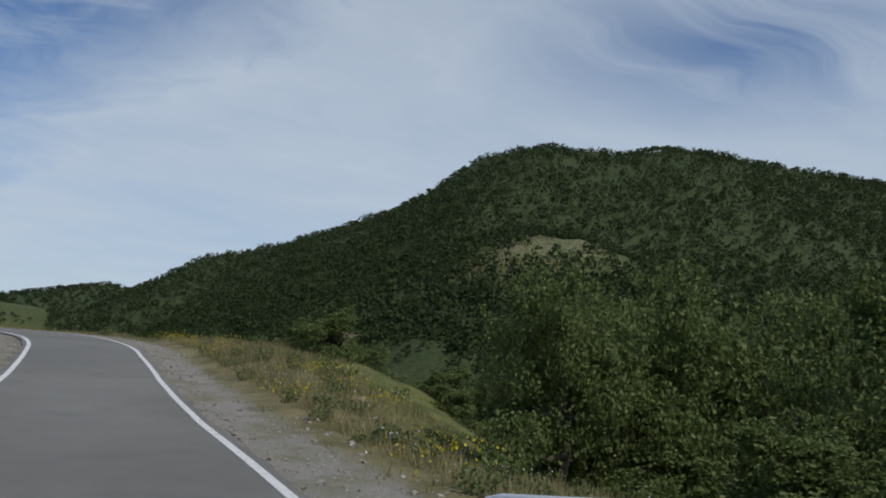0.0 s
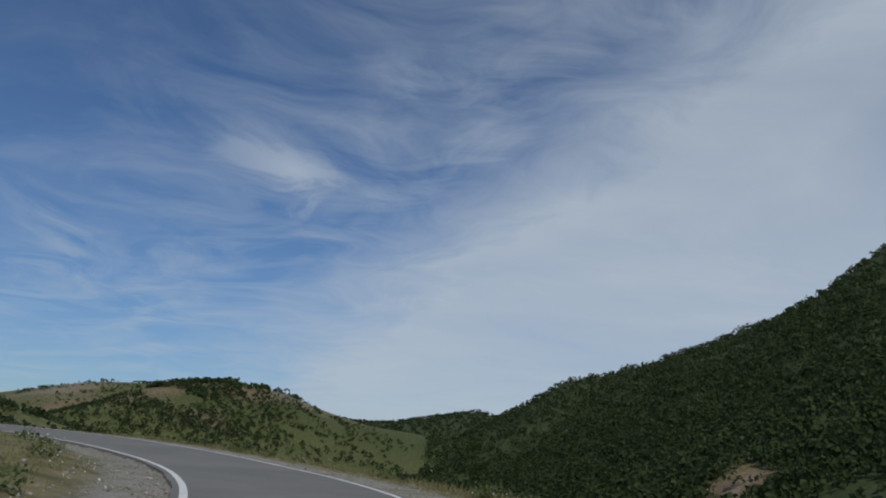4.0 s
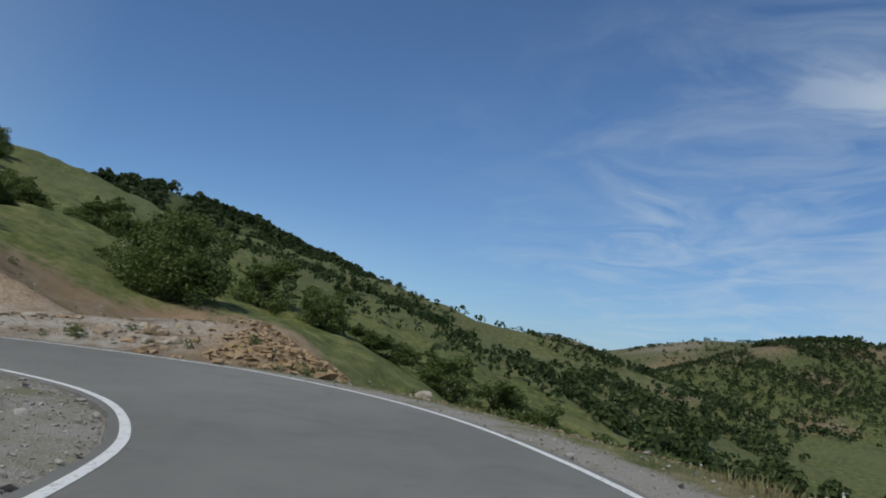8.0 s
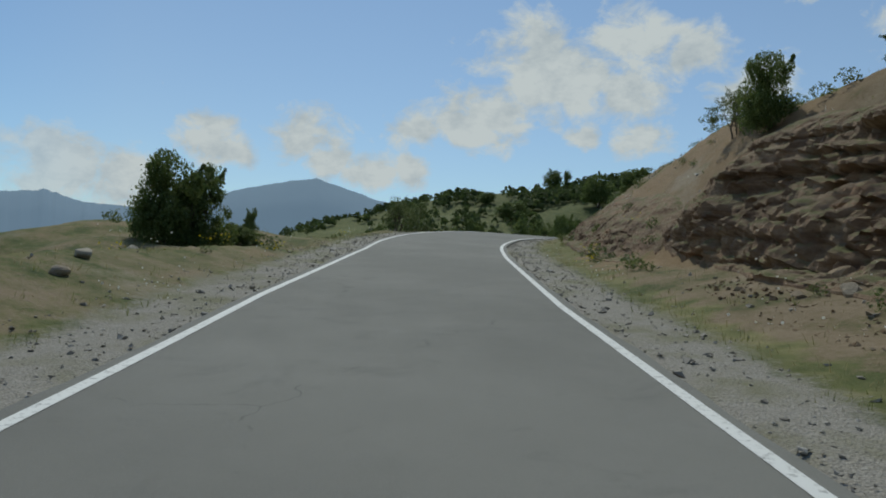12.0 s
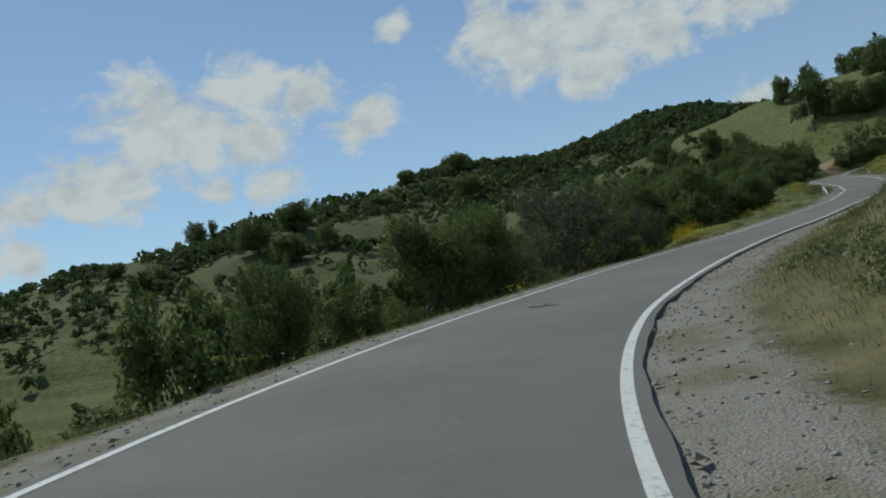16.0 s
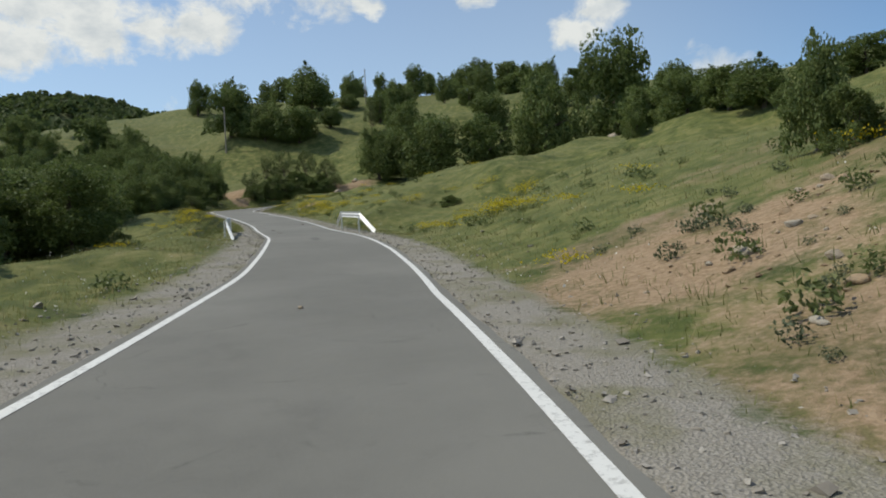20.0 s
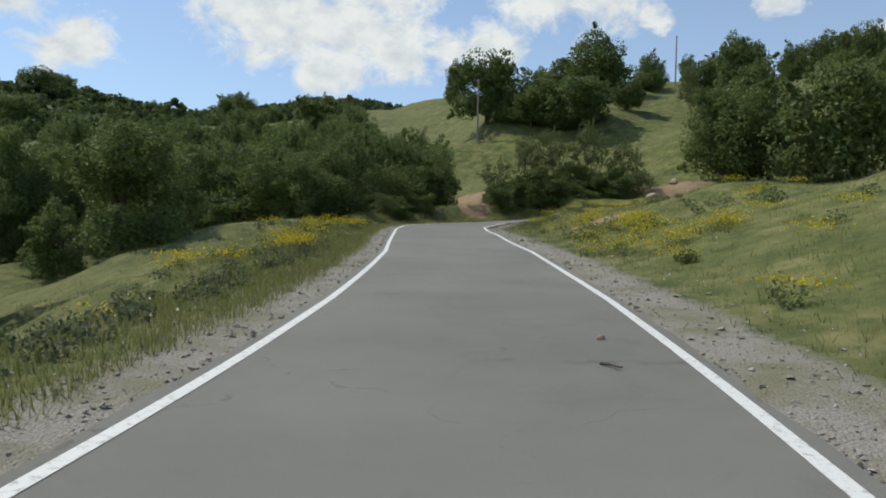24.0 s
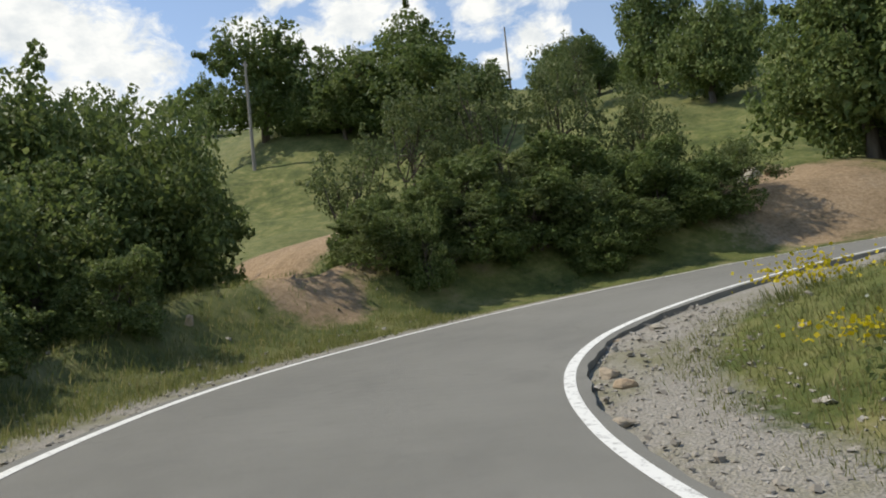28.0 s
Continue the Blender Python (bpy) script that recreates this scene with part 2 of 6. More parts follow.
def ground_look(n, p):
    coarse, mid, grain = n.noise(p, 0.06, 5), n.noise(p, 0.9, 6, 0.62), n.noise(p, 9.0, 5, 0.7)
    speck = n.noise(p, 38.0, 3, 0.7)
    grass = n.ramp(mid, (0.34, (0.045, 0.064, 0.014)), (0.52, (0.108, 0.124, 0.032)), (0.68, (0.21, 0.195, 0.072)))
    grass = n.mix(n.span(coarse, 0.45, 0.65), grass, n.ramp(mid, (0.3, (0.088, 0.108, 0.030)), (0.7, (0.175, 0.172, 0.064))))
    grass = n.mix(n.span(grain, 0.55, 0.75, 0.0, 0.32), grass, (0.19, 0.18, 0.08))
    clump = n.noise(p, 3.2, 4, 0.6)
    grass = n.mix(n.span(clump, 0.50, 0.66, 0.0, 0.55), grass, (0.055, 0.080, 0.020))
    grass = n.mix(n.span(clump, 0.48, 0.36, 0.0, 0.32), grass, (0.20, 0.185, 0.075))
    soil = n.ramp(n.math("ADD", n.math("MULTIPLY", mid, 0.6), n.math("MULTIPLY", grain, 0.4)), (0.32, (0.090, 0.062, 0.036)), (0.5, (0.175, 0.128, 0.076)), (0.68, (0.240, 0.188, 0.122)))
    soil = n.mix(n.span(coarse, 0.50, 0.62), soil, n.mix(mid, (0.15, 0.094, 0.048), (0.27, 0.19, 0.108)))
    stones = n.put("ShaderNodeTexVoronoi", Vector=p, Scale=38.0)
    gravel = n.mix(n.span(stones.outputs["Distance"], 0.15, 0.55), (0.30, 0.278, 0.238), (0.205, 0.188, 0.158))
    gravel = n.mix(n.span(speck, 0.4, 0.7), gravel, (0.35, 0.33, 0.29))
    gravel = n.mix(n.span(mid, 0.46, 0.66, 0.0, 0.75), gravel, (0.15, 0.145, 0.065))
    soil = n.mix(n.span(n.noise(p, 0.35, 6, 0.65), 0.54, 0.64, 0.0, 0.5), soil, n.mix(grain, (0.17, 0.15, 0.115), (0.37, 0.34, 0.27)))
    soil = n.mix(n.span(speck, 0.58, 0.66, 0.0, 0.5), soil, (0.30, 0.26, 0.20))
    soil = n.mix(n.math("MULTIPLY", mask(n, "ochre"), n.span(mid, 0.30, 0.55, 0.45, 1.0)), soil, n.ramp(grain, (0.3, (0.20, 0.130, 0.072)), (0.7, (0.43, 0.315, 0.205))))
    soil = n.mix(n.math("MULTIPLY", mask(n, "pale"), n.span(mid, 0.34, 0.58)), soil, n.ramp(grain, (0.3, (0.24, 0.215, 0.175)), (0.7, (0.46, 0.43, 0.37))))
    edge = n.math("ADD", n.math("MULTIPLY", mid, 0.9), n.math("MULTIPLY", grain, 0.5))
    bare = n.span(n.math("ADD", mask(n, "bare"), n.math("SUBTRACT", edge, 0.70)), 0.40, 0.66)
    loose = n.span(n.math("ADD", mask(n, "gravel"), n.math("SUBTRACT", edge, 0.70)), 0.40, 0.66)
    dry = n.span(n.math("ADD", mask(n, "dry"), n.math("SUBTRACT", edge, 0.70)), 0.3, 0.8, 0.0, 0.8)
    # wooded ground: dark undergrowth green, with the shade under the trees painted in
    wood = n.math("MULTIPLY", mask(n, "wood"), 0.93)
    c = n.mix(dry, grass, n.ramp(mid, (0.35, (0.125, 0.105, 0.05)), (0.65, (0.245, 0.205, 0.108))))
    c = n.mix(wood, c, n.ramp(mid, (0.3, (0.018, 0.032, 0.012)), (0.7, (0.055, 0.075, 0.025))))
    c = n.mix(loose, n.mix(bare, c, soil), gravel)
    tall = n.math("ADD", n.math("MULTIPLY", grain, 0.6), n.math("ADD", n.math("MULTIPLY", speck, 0.25), n.math("MULTIPLY", n.math("MULTIPLY", stones.outputs["Distance"], loose), 0.25)))
    return c, tall


def asphalt_look(n, p):
    big, mid, grain = n.noise(p, 0.22, 5, 0.6), n.noise(p, 2.2, 6, 0.65), n.noise(p, 160.0, 2, 0.8)
    c = n.ramp(mid, (0.3, (0.136, 0.133, 0.118)), (0.7, (0.170, 0.167, 0.148)))
    c = n.mix(n.span(big, 0.40, 0.62, 0.0, 0.75), c, (0.205, 0.200, 0.178))
    c = n.mix(n.span(n.noise(p, 0.9, 7, 0.7, 0.6), 0.56, 0.70, 0.0, 0.5), c, (0.115, 0.112, 0.102))
    seams = n.put("ShaderNodeTexVoronoi", Vector=n.vec("ADD", p, n.vec("MULTIPLY", n.put("ShaderNodeTexNoise", Vector=p, Scale=1.4, Detail=4.0).outputs["Color"], (1.2, 1.2, 0.0))), Scale=0.22)
    seams.feature = "DISTANCE_TO_EDGE"
    crack = n.math("MULTIPLY", n.span(seams.outputs["Distance"], 0.0, 0.004, 1.0, 0.0), n.span(mid, 0.5, 0.6))
    c = n.mix(n.math("MULTIPLY", crack, 0.5), c, (0.05, 0.048, 0.045))
    c = n.mix(n.span(grain, 0.52, 0.72, 0.0, 0.55), c, (0.27, 0.262, 0.243))
    c = n.mix(n.span(n.noise(p, 5.5, 7, 0.75), 0.66, 0.74, 0.0, 0.5), c, (0.11, 0.105, 0.10))
    return c, grain, n.span(mid, 0.3, 0.7, 0.78, 0.95)


def line_look(n, p):
    wear = n.noise(p, 14.0, 6, 0.75)
    return n.mix(n.span(wear, 0.52, 0.66, 0.0, 0.8), (0.68, 0.68, 0.65), (0.26, 0.255, 0.245)), wear


def rock_look(n, p):
    bands = n.noise(n.vec("MULTIPLY", p, (0.30, 0.30, 3.0)), 1.7, 8, 0.62, 0.5)
    mid, grain = n.noise(p, 1.3, 7, 0.65), n.noise(p, 12.0, 6, 0.72)
    c = n.ramp(bands, (0.30, (0.088, 0.052, 0.032)), (0.45, (0.185, 0.115, 0.070)), (0.56, (0.275, 0.190, 0.122)), (0.70, (0.265, 0.130, 0.065)))
    c = n.mix(n.span(mid, 0.48, 0.70, 0.0, 0.6), c, (0.30, 0.225, 0.155))
    c = n.mix(n.span(grain, 0.5, 0.72, 0.0, 0.45), c, (0.075, 0.056, 0.040))
    tilt = n.put("ShaderNodeSeparateXYZ", Vector=n.put("ShaderNodeNewGeometry").outputs["Normal"]).outputs["Z"]
    cover = n.span(n.math("ADD", tilt, n.math("MULTIPLY", n.math("SUBTRACT", mid, 0.5), 0.8)), 0.62, 0.88)
    dirt = n.mix(n.span(n.noise(p, 3.0, 5), 0.42, 0.6), n.ramp(grain, (0.3, (0.16, 0.110, 0.068)), (0.7, (0.28, 0.212, 0.142))), (0.125, 0.125, 0.050))
    return n.mix(cover, c, dirt), n.math("ADD", mid, n.math("MULTIPLY", grain, 0.6))


def stone_look(n, p):
    tone = n.put("ShaderNodeObjectInfo").outputs["Random"]
    mid, grain = n.noise(p, 5.0, 6, 0.65), n.noise(p, 40.0, 4, 0.7)
    c = n.mix(tone, (0.40, 0.37, 0.31), (0.38, 0.27, 0.165))
    c = n.mix(n.span(mid, 0.4, 0.7, 0.0, 0.6), c, (0.20, 0.17, 0.13))
    return c, n.math("ADD", mid, n.math("MULTIPLY", grain, 0.4))


def pebble_look(n, p):
    tone = n.put("ShaderNodeNewGeometry").outputs["Random Per Island"]
    return n.mix(n.noise(p, 30, 3), n.ramp(tone, (0.0, (0.17, 0.15, 0.12)), (0.5, (0.31, 0.285, 0.245)), (1.0, (0.46, 0.44, 0.40))), (0.27, 0.245, 0.21)), None


def leaf_maker(dark, light, tip):
    def leaves(n, p):
        tone = n.put("ShaderNodeNewGeometry").outputs["Random Per Island"]
        own = n.put("ShaderNodeObjectInfo").outputs["Random"]
        c = n.ramp(tone, (0.0, dark), (0.75, light), (1.0, tip))
        return n.mix(n.math("MULTIPLY", own, 0.45), c, n.mix(own, tip, dark)), None
    return leaves


def leaf_material(name, dark, light, tip, rough=0.6):
    """Leaves let some light through."""
    m = material(name, leaf_maker(dark, light, tip), rough)
    tree = m.node_tree
    shader = next(x for x in tree.nodes if x.type == "BSDF_PRINCIPLED")
    out = next(x for x in tree.nodes if x.type == "OUTPUT_MATERIAL")
    thin = tree.nodes.new("ShaderNodeBsdfTranslucent")
    both = tree.nodes.new("ShaderNodeMixShader")
    both.inputs[0].default_value = 0.42
    tree.links.new(shader.inputs["Base Color"].links[0].from_socket, thin.inputs[0])
    tree.links.new(shader.outputs[0], both.inputs[1])
    tree.links.new(thin.outputs[0], both.inputs[2])
    tree.links.new(both.outputs[0], out.inputs[0])
    return m


def bark_look(n, p):
    g = n.noise(n.vec("MULTIPLY", p, (1, 1, 0.2)), 18, 6, 0.7)
    return n.ramp(g, (0.3, (0.055, 0.042, 0.032)), (0.7, (0.17, 0.14, 0.11))), g


def steel_look(n, p):
    g = n.noise(p, 6, 5, 0.6)
    return n.ramp(g, (0.3, (0.62, 0.63, 0.64)), (0.7, (0.76, 0.77, 0.77))), g


def timber_look(n, p):
    g = n.noise(n.vec("MULTIPLY", p, (6, 6, 0.6)), 3, 6, 0.7)
    return n.ramp(g, (0.3, (0.20, 0.17, 0.14)), (0.7, (0.36, 0.33, 0.29))), g


def tile_look(n, p):
    g = n.noise(p, 2, 5, 0.7)
    return n.ramp(g, (0.3, (0.17, 0.085, 0.055)), (0.7, (0.30, 0.17, 0.11))), g


def plaster_look(n, p):
    g = n.noise(p, 1.5, 5, 0.7)
    return n.ramp(g, (0.3, (0.34, 0.30, 0.25)), (0.7, (0.52, 0.47, 0.40))), g


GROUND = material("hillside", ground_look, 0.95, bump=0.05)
ASPHALT = material("asphalt", asphalt_look, 0.9, bump=0.004)
PAINT = material("road_paint", line_look, 0.7, bump=0.002)
ROCK = material("layered_rock", rock_look, 0.93, bump=0.06)
OCHRE = material("ochre_rubble", lambda n, p: (n.mix(n.span(n.noise(p, 7.0, 6, 0.7), 0.4, 0.7, 0.0, 0.7), n.mix(n.put("ShaderNodeObjectInfo").outputs["Random"], (0.33, 0.225, 0.12), (0.38, 0.305, 0.20)), (0.20, 0.12, 0.06)), n.noise(p, 25.0, 5, 0.7)), 0.95, bump=0.02)
STONE = material("limestone", stone_look, 0.92, bump=0.03)
RUBBLE = material("bank_rubble", lambda n, p: (n.mix(n.noise(p, 30, 3), n.ramp(n.put("ShaderNodeNewGeometry").outputs["Random Per Island"], (0.0, (0.12, 0.075, 0.042)), (0.6, (0.26, 0.185, 0.115)), (1.0, (0.40, 0.33, 0.24))), (0.20, 0.14, 0.085)), None), 0.95)
PEBBLE = material("gravel_stone", pebble_look, 0.93)
LEAF = leaf_material("oak_leaves", (0.082, 0.120, 0.032), (0.160, 0.210, 0.062), (0.24, 0.275, 0.105))
SHRUB = leaf_material("shrub_leaves", (0.075, 0.105, 0.034), (0.145, 0.180, 0.060), (0.23, 0.25, 0.11))
PALE = leaf_material("silvery_leaves", (0.065, 0.085, 0.045), (0.13, 0.155, 0.085), (0.22, 0.24, 0.15))
FAR = leaf_material("wood_leaves", (0.028, 0.046, 0.016), (0.048, 0.070, 0.024), (0.075, 0.095, 0.036), 0.9)
GRASS = leaf_material("grass_blades", (0.12, 0.15, 0.040), (0.20, 0.215, 0.070), (0.36, 0.31, 0.16), 0.75)
YELLOW = leaf_material("yellow_blossom", (0.42, 0.33, 0.012), (0.62, 0.50, 0.02), (0.74, 0.62, 0.06), 0.7)
DRY_GRASS = leaf_material("dry_grass", (0.20, 0.18, 0.075), (0.32, 0.275, 0.135), (0.44, 0.39, 0.22), 0.8)
WHITE = leaf_material("white_blossom", (0.60, 0.60, 0.56), (0.75, 0.75, 0.70), (0.80, 0.80, 0.76), 0.7)
BARK = material("bark", bark_look, 0.95, bump=0.02)
STEEL = material("galvanised_steel", steel_look, 0.42, 0.35, bump=0.002)
TIMBER = material("weathered_pole", timber_look, 0.9, bump=0.005)
TILE = material("roof_tiles", tile_look, 0.9, bump=0.02)
PLASTER = material("house_plaster", plaster_look, 0.9, bump=0.01)
DARK = material("dark_opening", lambda n, p: (n.mix(n.noise(p, 3), (0.03, 0.028, 0.025), (0.06, 0.055, 0.05)), None), 0.6)


# ---- the road's line: two stations for every second of driving ----
ROAD_X = [9.69, 8.07, 6.46, 4.84, 3.23, 1.61, -0, -1.27, -2.6, -4.05, -5.62, -7.26, -8.8, -10.33, -11.85, -13.53, -15.66, -18.32, -21.54, -25.27, -29.56, -34.23, -38.85, -43.17, -47.13, -50.73, -53.6, -55.09, -54.71, -53.38, -51.13, -48.33, -45.31, -42.19, -39.06, -36.09, -33.55, -31.41, -30.08, -29.81, -30.59, -32.32, -34.58, -37.2, -40.09, -43.06, -45.98, -48.85, -51.47, -53.87, -56.1, -58.34, -60.5, -62.37, -64.13, -65.78, -67.18, -68.45, -69.64, -70.84, -72.08, -73.22, -74.38, -75.36, -76.64, -78.34, -80.46, -82.88, -85.44, -88.03, -90.58, -95.29, -100, -106.5, -113, -120.5, -128, -136, -144]
ROAD_Y = [-20.64, -17.2, -13.76, -10.32, -6.88, -3.44, -0, 2.7, 5.44, 8.24, 11.02, 13.76, 16.36, 18.74, 21, 23.31, 25.74, 28.31, 30.94, 33.57, 35.97, 37.91, 39.28, 39.98, 40, 38.93, 36.64, 33.29, 29.26, 24.9, 20.53, 16.11, 11.52, 6.8, 2.04, -2.78, -7.78, -13.01, -18.66, -24.5, -30.47, -36.45, -42.17, -47.62, -52.76, -57.72, -62.62, -67.41, -72.07, -76.59, -81.28, -86.11, -91.07, -96.19, -101.32, -106.41, -111.47, -116.4, -121.28, -126.23, -131.03, -135.31, -138.77, -141.75, -144.19, -146.03, -147.15, -147.55, -147.3, -146.52, -145.37, -142.68, -140, -136, -132, -128, -124, -121, -118]
ROAD_Z = [-1.35, -1.35, -1.35, -1.35, -1.35, -1.35, -1.35, -1.49, -1.54, -1.51, -1.42, -1.29, -1.13, -0.95, -0.77, -0.57, -0.41, -0.3, -0.23, -0.18, -0.11, 0.04, 0.18, 0.28, 0.34, 0.42, 0.46, 0.52, 0.56, 0.71, 0.92, 1.23, 1.59, 1.96, 2.34, 2.73, 3.07, 3.37, 3.62, 3.76, 3.84, 3.93, 4.05, 4.14, 4.22, 4.34, 4.49, 4.64, 4.82, 4.98, 5.23, 5.47, 5.64, 5.81, 6.02, 6.28, 6.57, 6.86, 7.17, 7.48, 7.81, 8.07, 8.26, 8.42, 8.58, 8.78, 9, 9.26, 9.54, 9.81, 10.04, 10.42, 10.8, 11.3, 11.8, 12.3, 12.8, 13.3, 13.8]
# one a second: from its line to the right and the left edge, and its cross fall
TO_RIGHT = [1.6, 1.6, 1.55, 1.55, 1.47, 1.11, 1.04, 1.26, 1.65, 2.31, 2.68, 2.64, 2.93, 3.47, 2.85, 1.96, 1.28, 0.97, 0.86, 0.48, 0.79, 1.3, 1.5, 1.14, 1.11, 1.48, 1.5, 1.7, 2.22, 2.51, 2.45, 2.21, 2.15, 1.95, 1.97, 1.96, 2, 2.1, 2.1, 2.1]
TO_LEFT = [2.5, 2.5, 2.5, 2.53, 2.51, 2.42, 2.16, 1.88, 1.52, 1.55, 1.72, 2.31, 2.09, 2.06, 2.2, 2.63, 3.2, 3.4, 3.87, 4.12, 3.42, 2.86, 2.57, 2.75, 2.52, 2.33, 2.29, 2.3, 1.9, 1.73, 1.99, 2.34, 2.45, 2.33, 2.3, 2.33, 2.2, 2.1, 2.1, 2.1]
BANKING = [0, 0, 0, -0.002, -0.002, -0.005, -0.008, -0.013, -0.016, -0.009, -0.011, -0, 0.028, 0.045, 0.026, 0.013, -0.003, -0.017, -0.049, -0.074, -0.059, -0.028, -0.008, -0.004, 0.006, 0.015, 0.011, 0.007, 0.016, 0.02, 0.012, -0.002, -0.011, -0.005, -0.007, -0.006, 0, 0, 0, 0]


def smooth_line(values, steps=12):
    """A curve through evenly timed stations."""
    p = np.array(values, float)
    p = np.concatenate([[2 * p[0] - p[1]], p, [2 * p[-1] - p[-2]]])
    f = np.arange(steps) / steps
    a, b, c, d = (p[k : len(p) - 3 + k, None] for k in range(4))
    line = 0.5 * (2 * b + (c - a) * f + (2 * a - 5 * b + 4 * c - d) * f**2 + (3 * b - a - 3 * c + d) * f**3)
    return np.append(line.ravel(), values[-1])


ROAD = np.stack([smooth_line(v) for v in (ROAD_X, ROAD_Y, ROAD_Z)], 1)
RIGHT, LEFT, BANK = (np.interp(np.arange(len(ROAD)) / 24.0, range(len(v)), v) for v in (TO_RIGHT, TO_LEFT, BANKING))
ALONG = np.gradient(ROAD[:, :2], axis=0)
PACE = np.linalg.norm(ALONG, axis=1)
ALONG /= np.linalg.norm(ALONG, axis=1, keepdims=True)
ACROSS = np.stack([ALONG[:, 1], -ALONG[:, 0]], 1)
STATION = np.arange(len(ROAD)) / 24.0 - 3.0
BEND = int(12.3 * 24)


# ---- the lie of the land ----
# ridges: crest points, steepness of the flanks, roundness
RIDGES = [
    ([(-300, 395, -10), (-250, 415, -2.2), (-221, 426, 18.9), (-197, 427, 31.3), (-165, 429, 51.8), (-130, 431, 57.4), (-97, 429, 67.5), (-62, 425, 78.9), (-28, 419, 90.6), (-5, 415, 104.9), (11, 410, 112.2), (29, 404, 116.7), (53, 404, 113.9), (65, 405, 113.3), (88, 416, 120.8), (126, 427, 119.8), (172, 427, 111.9), (225, 424, 103.5), (430, 385, 92)], 0.66, 12),
    ([(-20, 300, 34), (12, 250, 40), (22, 222, 33), (10, 196, 16)], 0.55, 14),
    ([(-1100, 1050, 60), (-912, 1206, 53), (-846, 1253, 36), (-744, 1317, 84), (-705, 1338, 79), (-300, 1500, 70)], 0.3, 60),
    ([(-420, 200, 8), (-352, 258, 10), (-339, 274, 19.8), (-331, 289, 30.7), (-328, 300, 33.5), (-318, 316, 27.6), (-302, 342, 19.7), (-288, 365, 15.5), (-272, 391, 11.6), (-290, 450, 5.2)], 0.4, 9),
    ([(-600, 225, 14), (-513, 276, -2.1), (-493, 304, 5.7), (-471, 329, 33), (-456, 351, 37), (-449, 359, 35.6), (-420, 420, 11.5)], 0.3, 16),
    ([(-690, 120, 34), (-620, 190, 23.9), (-599, 226, 26.3), (-590, 249, 29.1), (-592, 273, 18.5), (-605, 316, 19.1), (-640, 420, 24)], 0.28, 20),
    ([(-340, -130, 36), (-357, -66, 45.4), (-367, -42, 55.4), (-372, -27, 55.9), (-380, -10, 53.7), (-390, 18, 50), (-399, 41, 39.8), (-408, 65, 32), (-440, 130, 16)], 0.42, 25),
    ([(-180, -10, 0.3), (-205, 12, 6.9), (-229, 34, 12.1), (-248, 54, 8.8), (-257, 65, 6.3), (-270, 82, 3.1), (-273, 90, 4.6), (-284, 108, -1.5), (-300, 126, -2.4), (-330, 170, 8)], 0.24, 14),
    ([(300, -160, 8), (151, -242, 5), (137, -285, 29.8), (122, -298, 36.9), (92, -336, 44.3), (74, -363, 48.2), (40, -417, 57.3), (14, -451, 66.4), (-26, -464, 60), (-55, -469, 63.9), (-92, -475, 69.6), (-111, -476, 72.9), (-129, -479, 67.8), (-156, -477, 58.9), (-188, -477, 62), (-260, -480, 62)], 0.3, 30),
]
# the natural ground near the road: x, y, height
NEAR_NORTH = [(12, 6, -4), (40, 20, -22), (60, -40, -20), (-4, 30, -3), (20, 50, -22), (-22, 47, -3.5), (-10, 75, -22), (-48, 56, -3), (-40, 85, -18), (-73, 44, 0.3), (-75, 56, -4), (-70, 75, -12), (-110, 60, -2), (-94, 38, 4.5), (-82, 26, 6.1), (-78, 34, 3.3), (-66, 42, 0.2), (-60, 50, -1.5), (-60, 70, -8), (-130, 75, -2), (-130, 120, -14), (20, 100, -26), (-35, 130, -14), (-90, 150, -10)]
NEAR_MID = [(-40.5, 15.5, 2.6), (-44.5, 21.5, 1.9), (-37, 9, 2.7), (-64, 12, 6.8), (-62, 20, 5.6), (-71, 29, 3.6), (-69.6, 35, 1.4), (-74, 23, 5.6), (-76, 19, 6.8), (-56, 3, 8.2), (-60, 2, 9.6), (-70, 6, 10.7), (-70, -3, 11.5), (-47, -22, 10.9), (-44, -11, 7.8), (-56, -24, 13.4), (-65, -18, 13.3), (-84, 8, 11.3), (-98, 12, 8.6), (-40, -24, 8.8), (-35, 20, 2.2), (-42, 25, 1.6), (-32, 6, 2.5), (-25, 15, 1.5), (-18, 8, 0.3), (-10, 2, -0.8), (-24, -8, 2.2), (-8, -12, -2), (20, -30, -10), (-15, -30, 0), (10, -60, -8), (-18, -60, -2)]
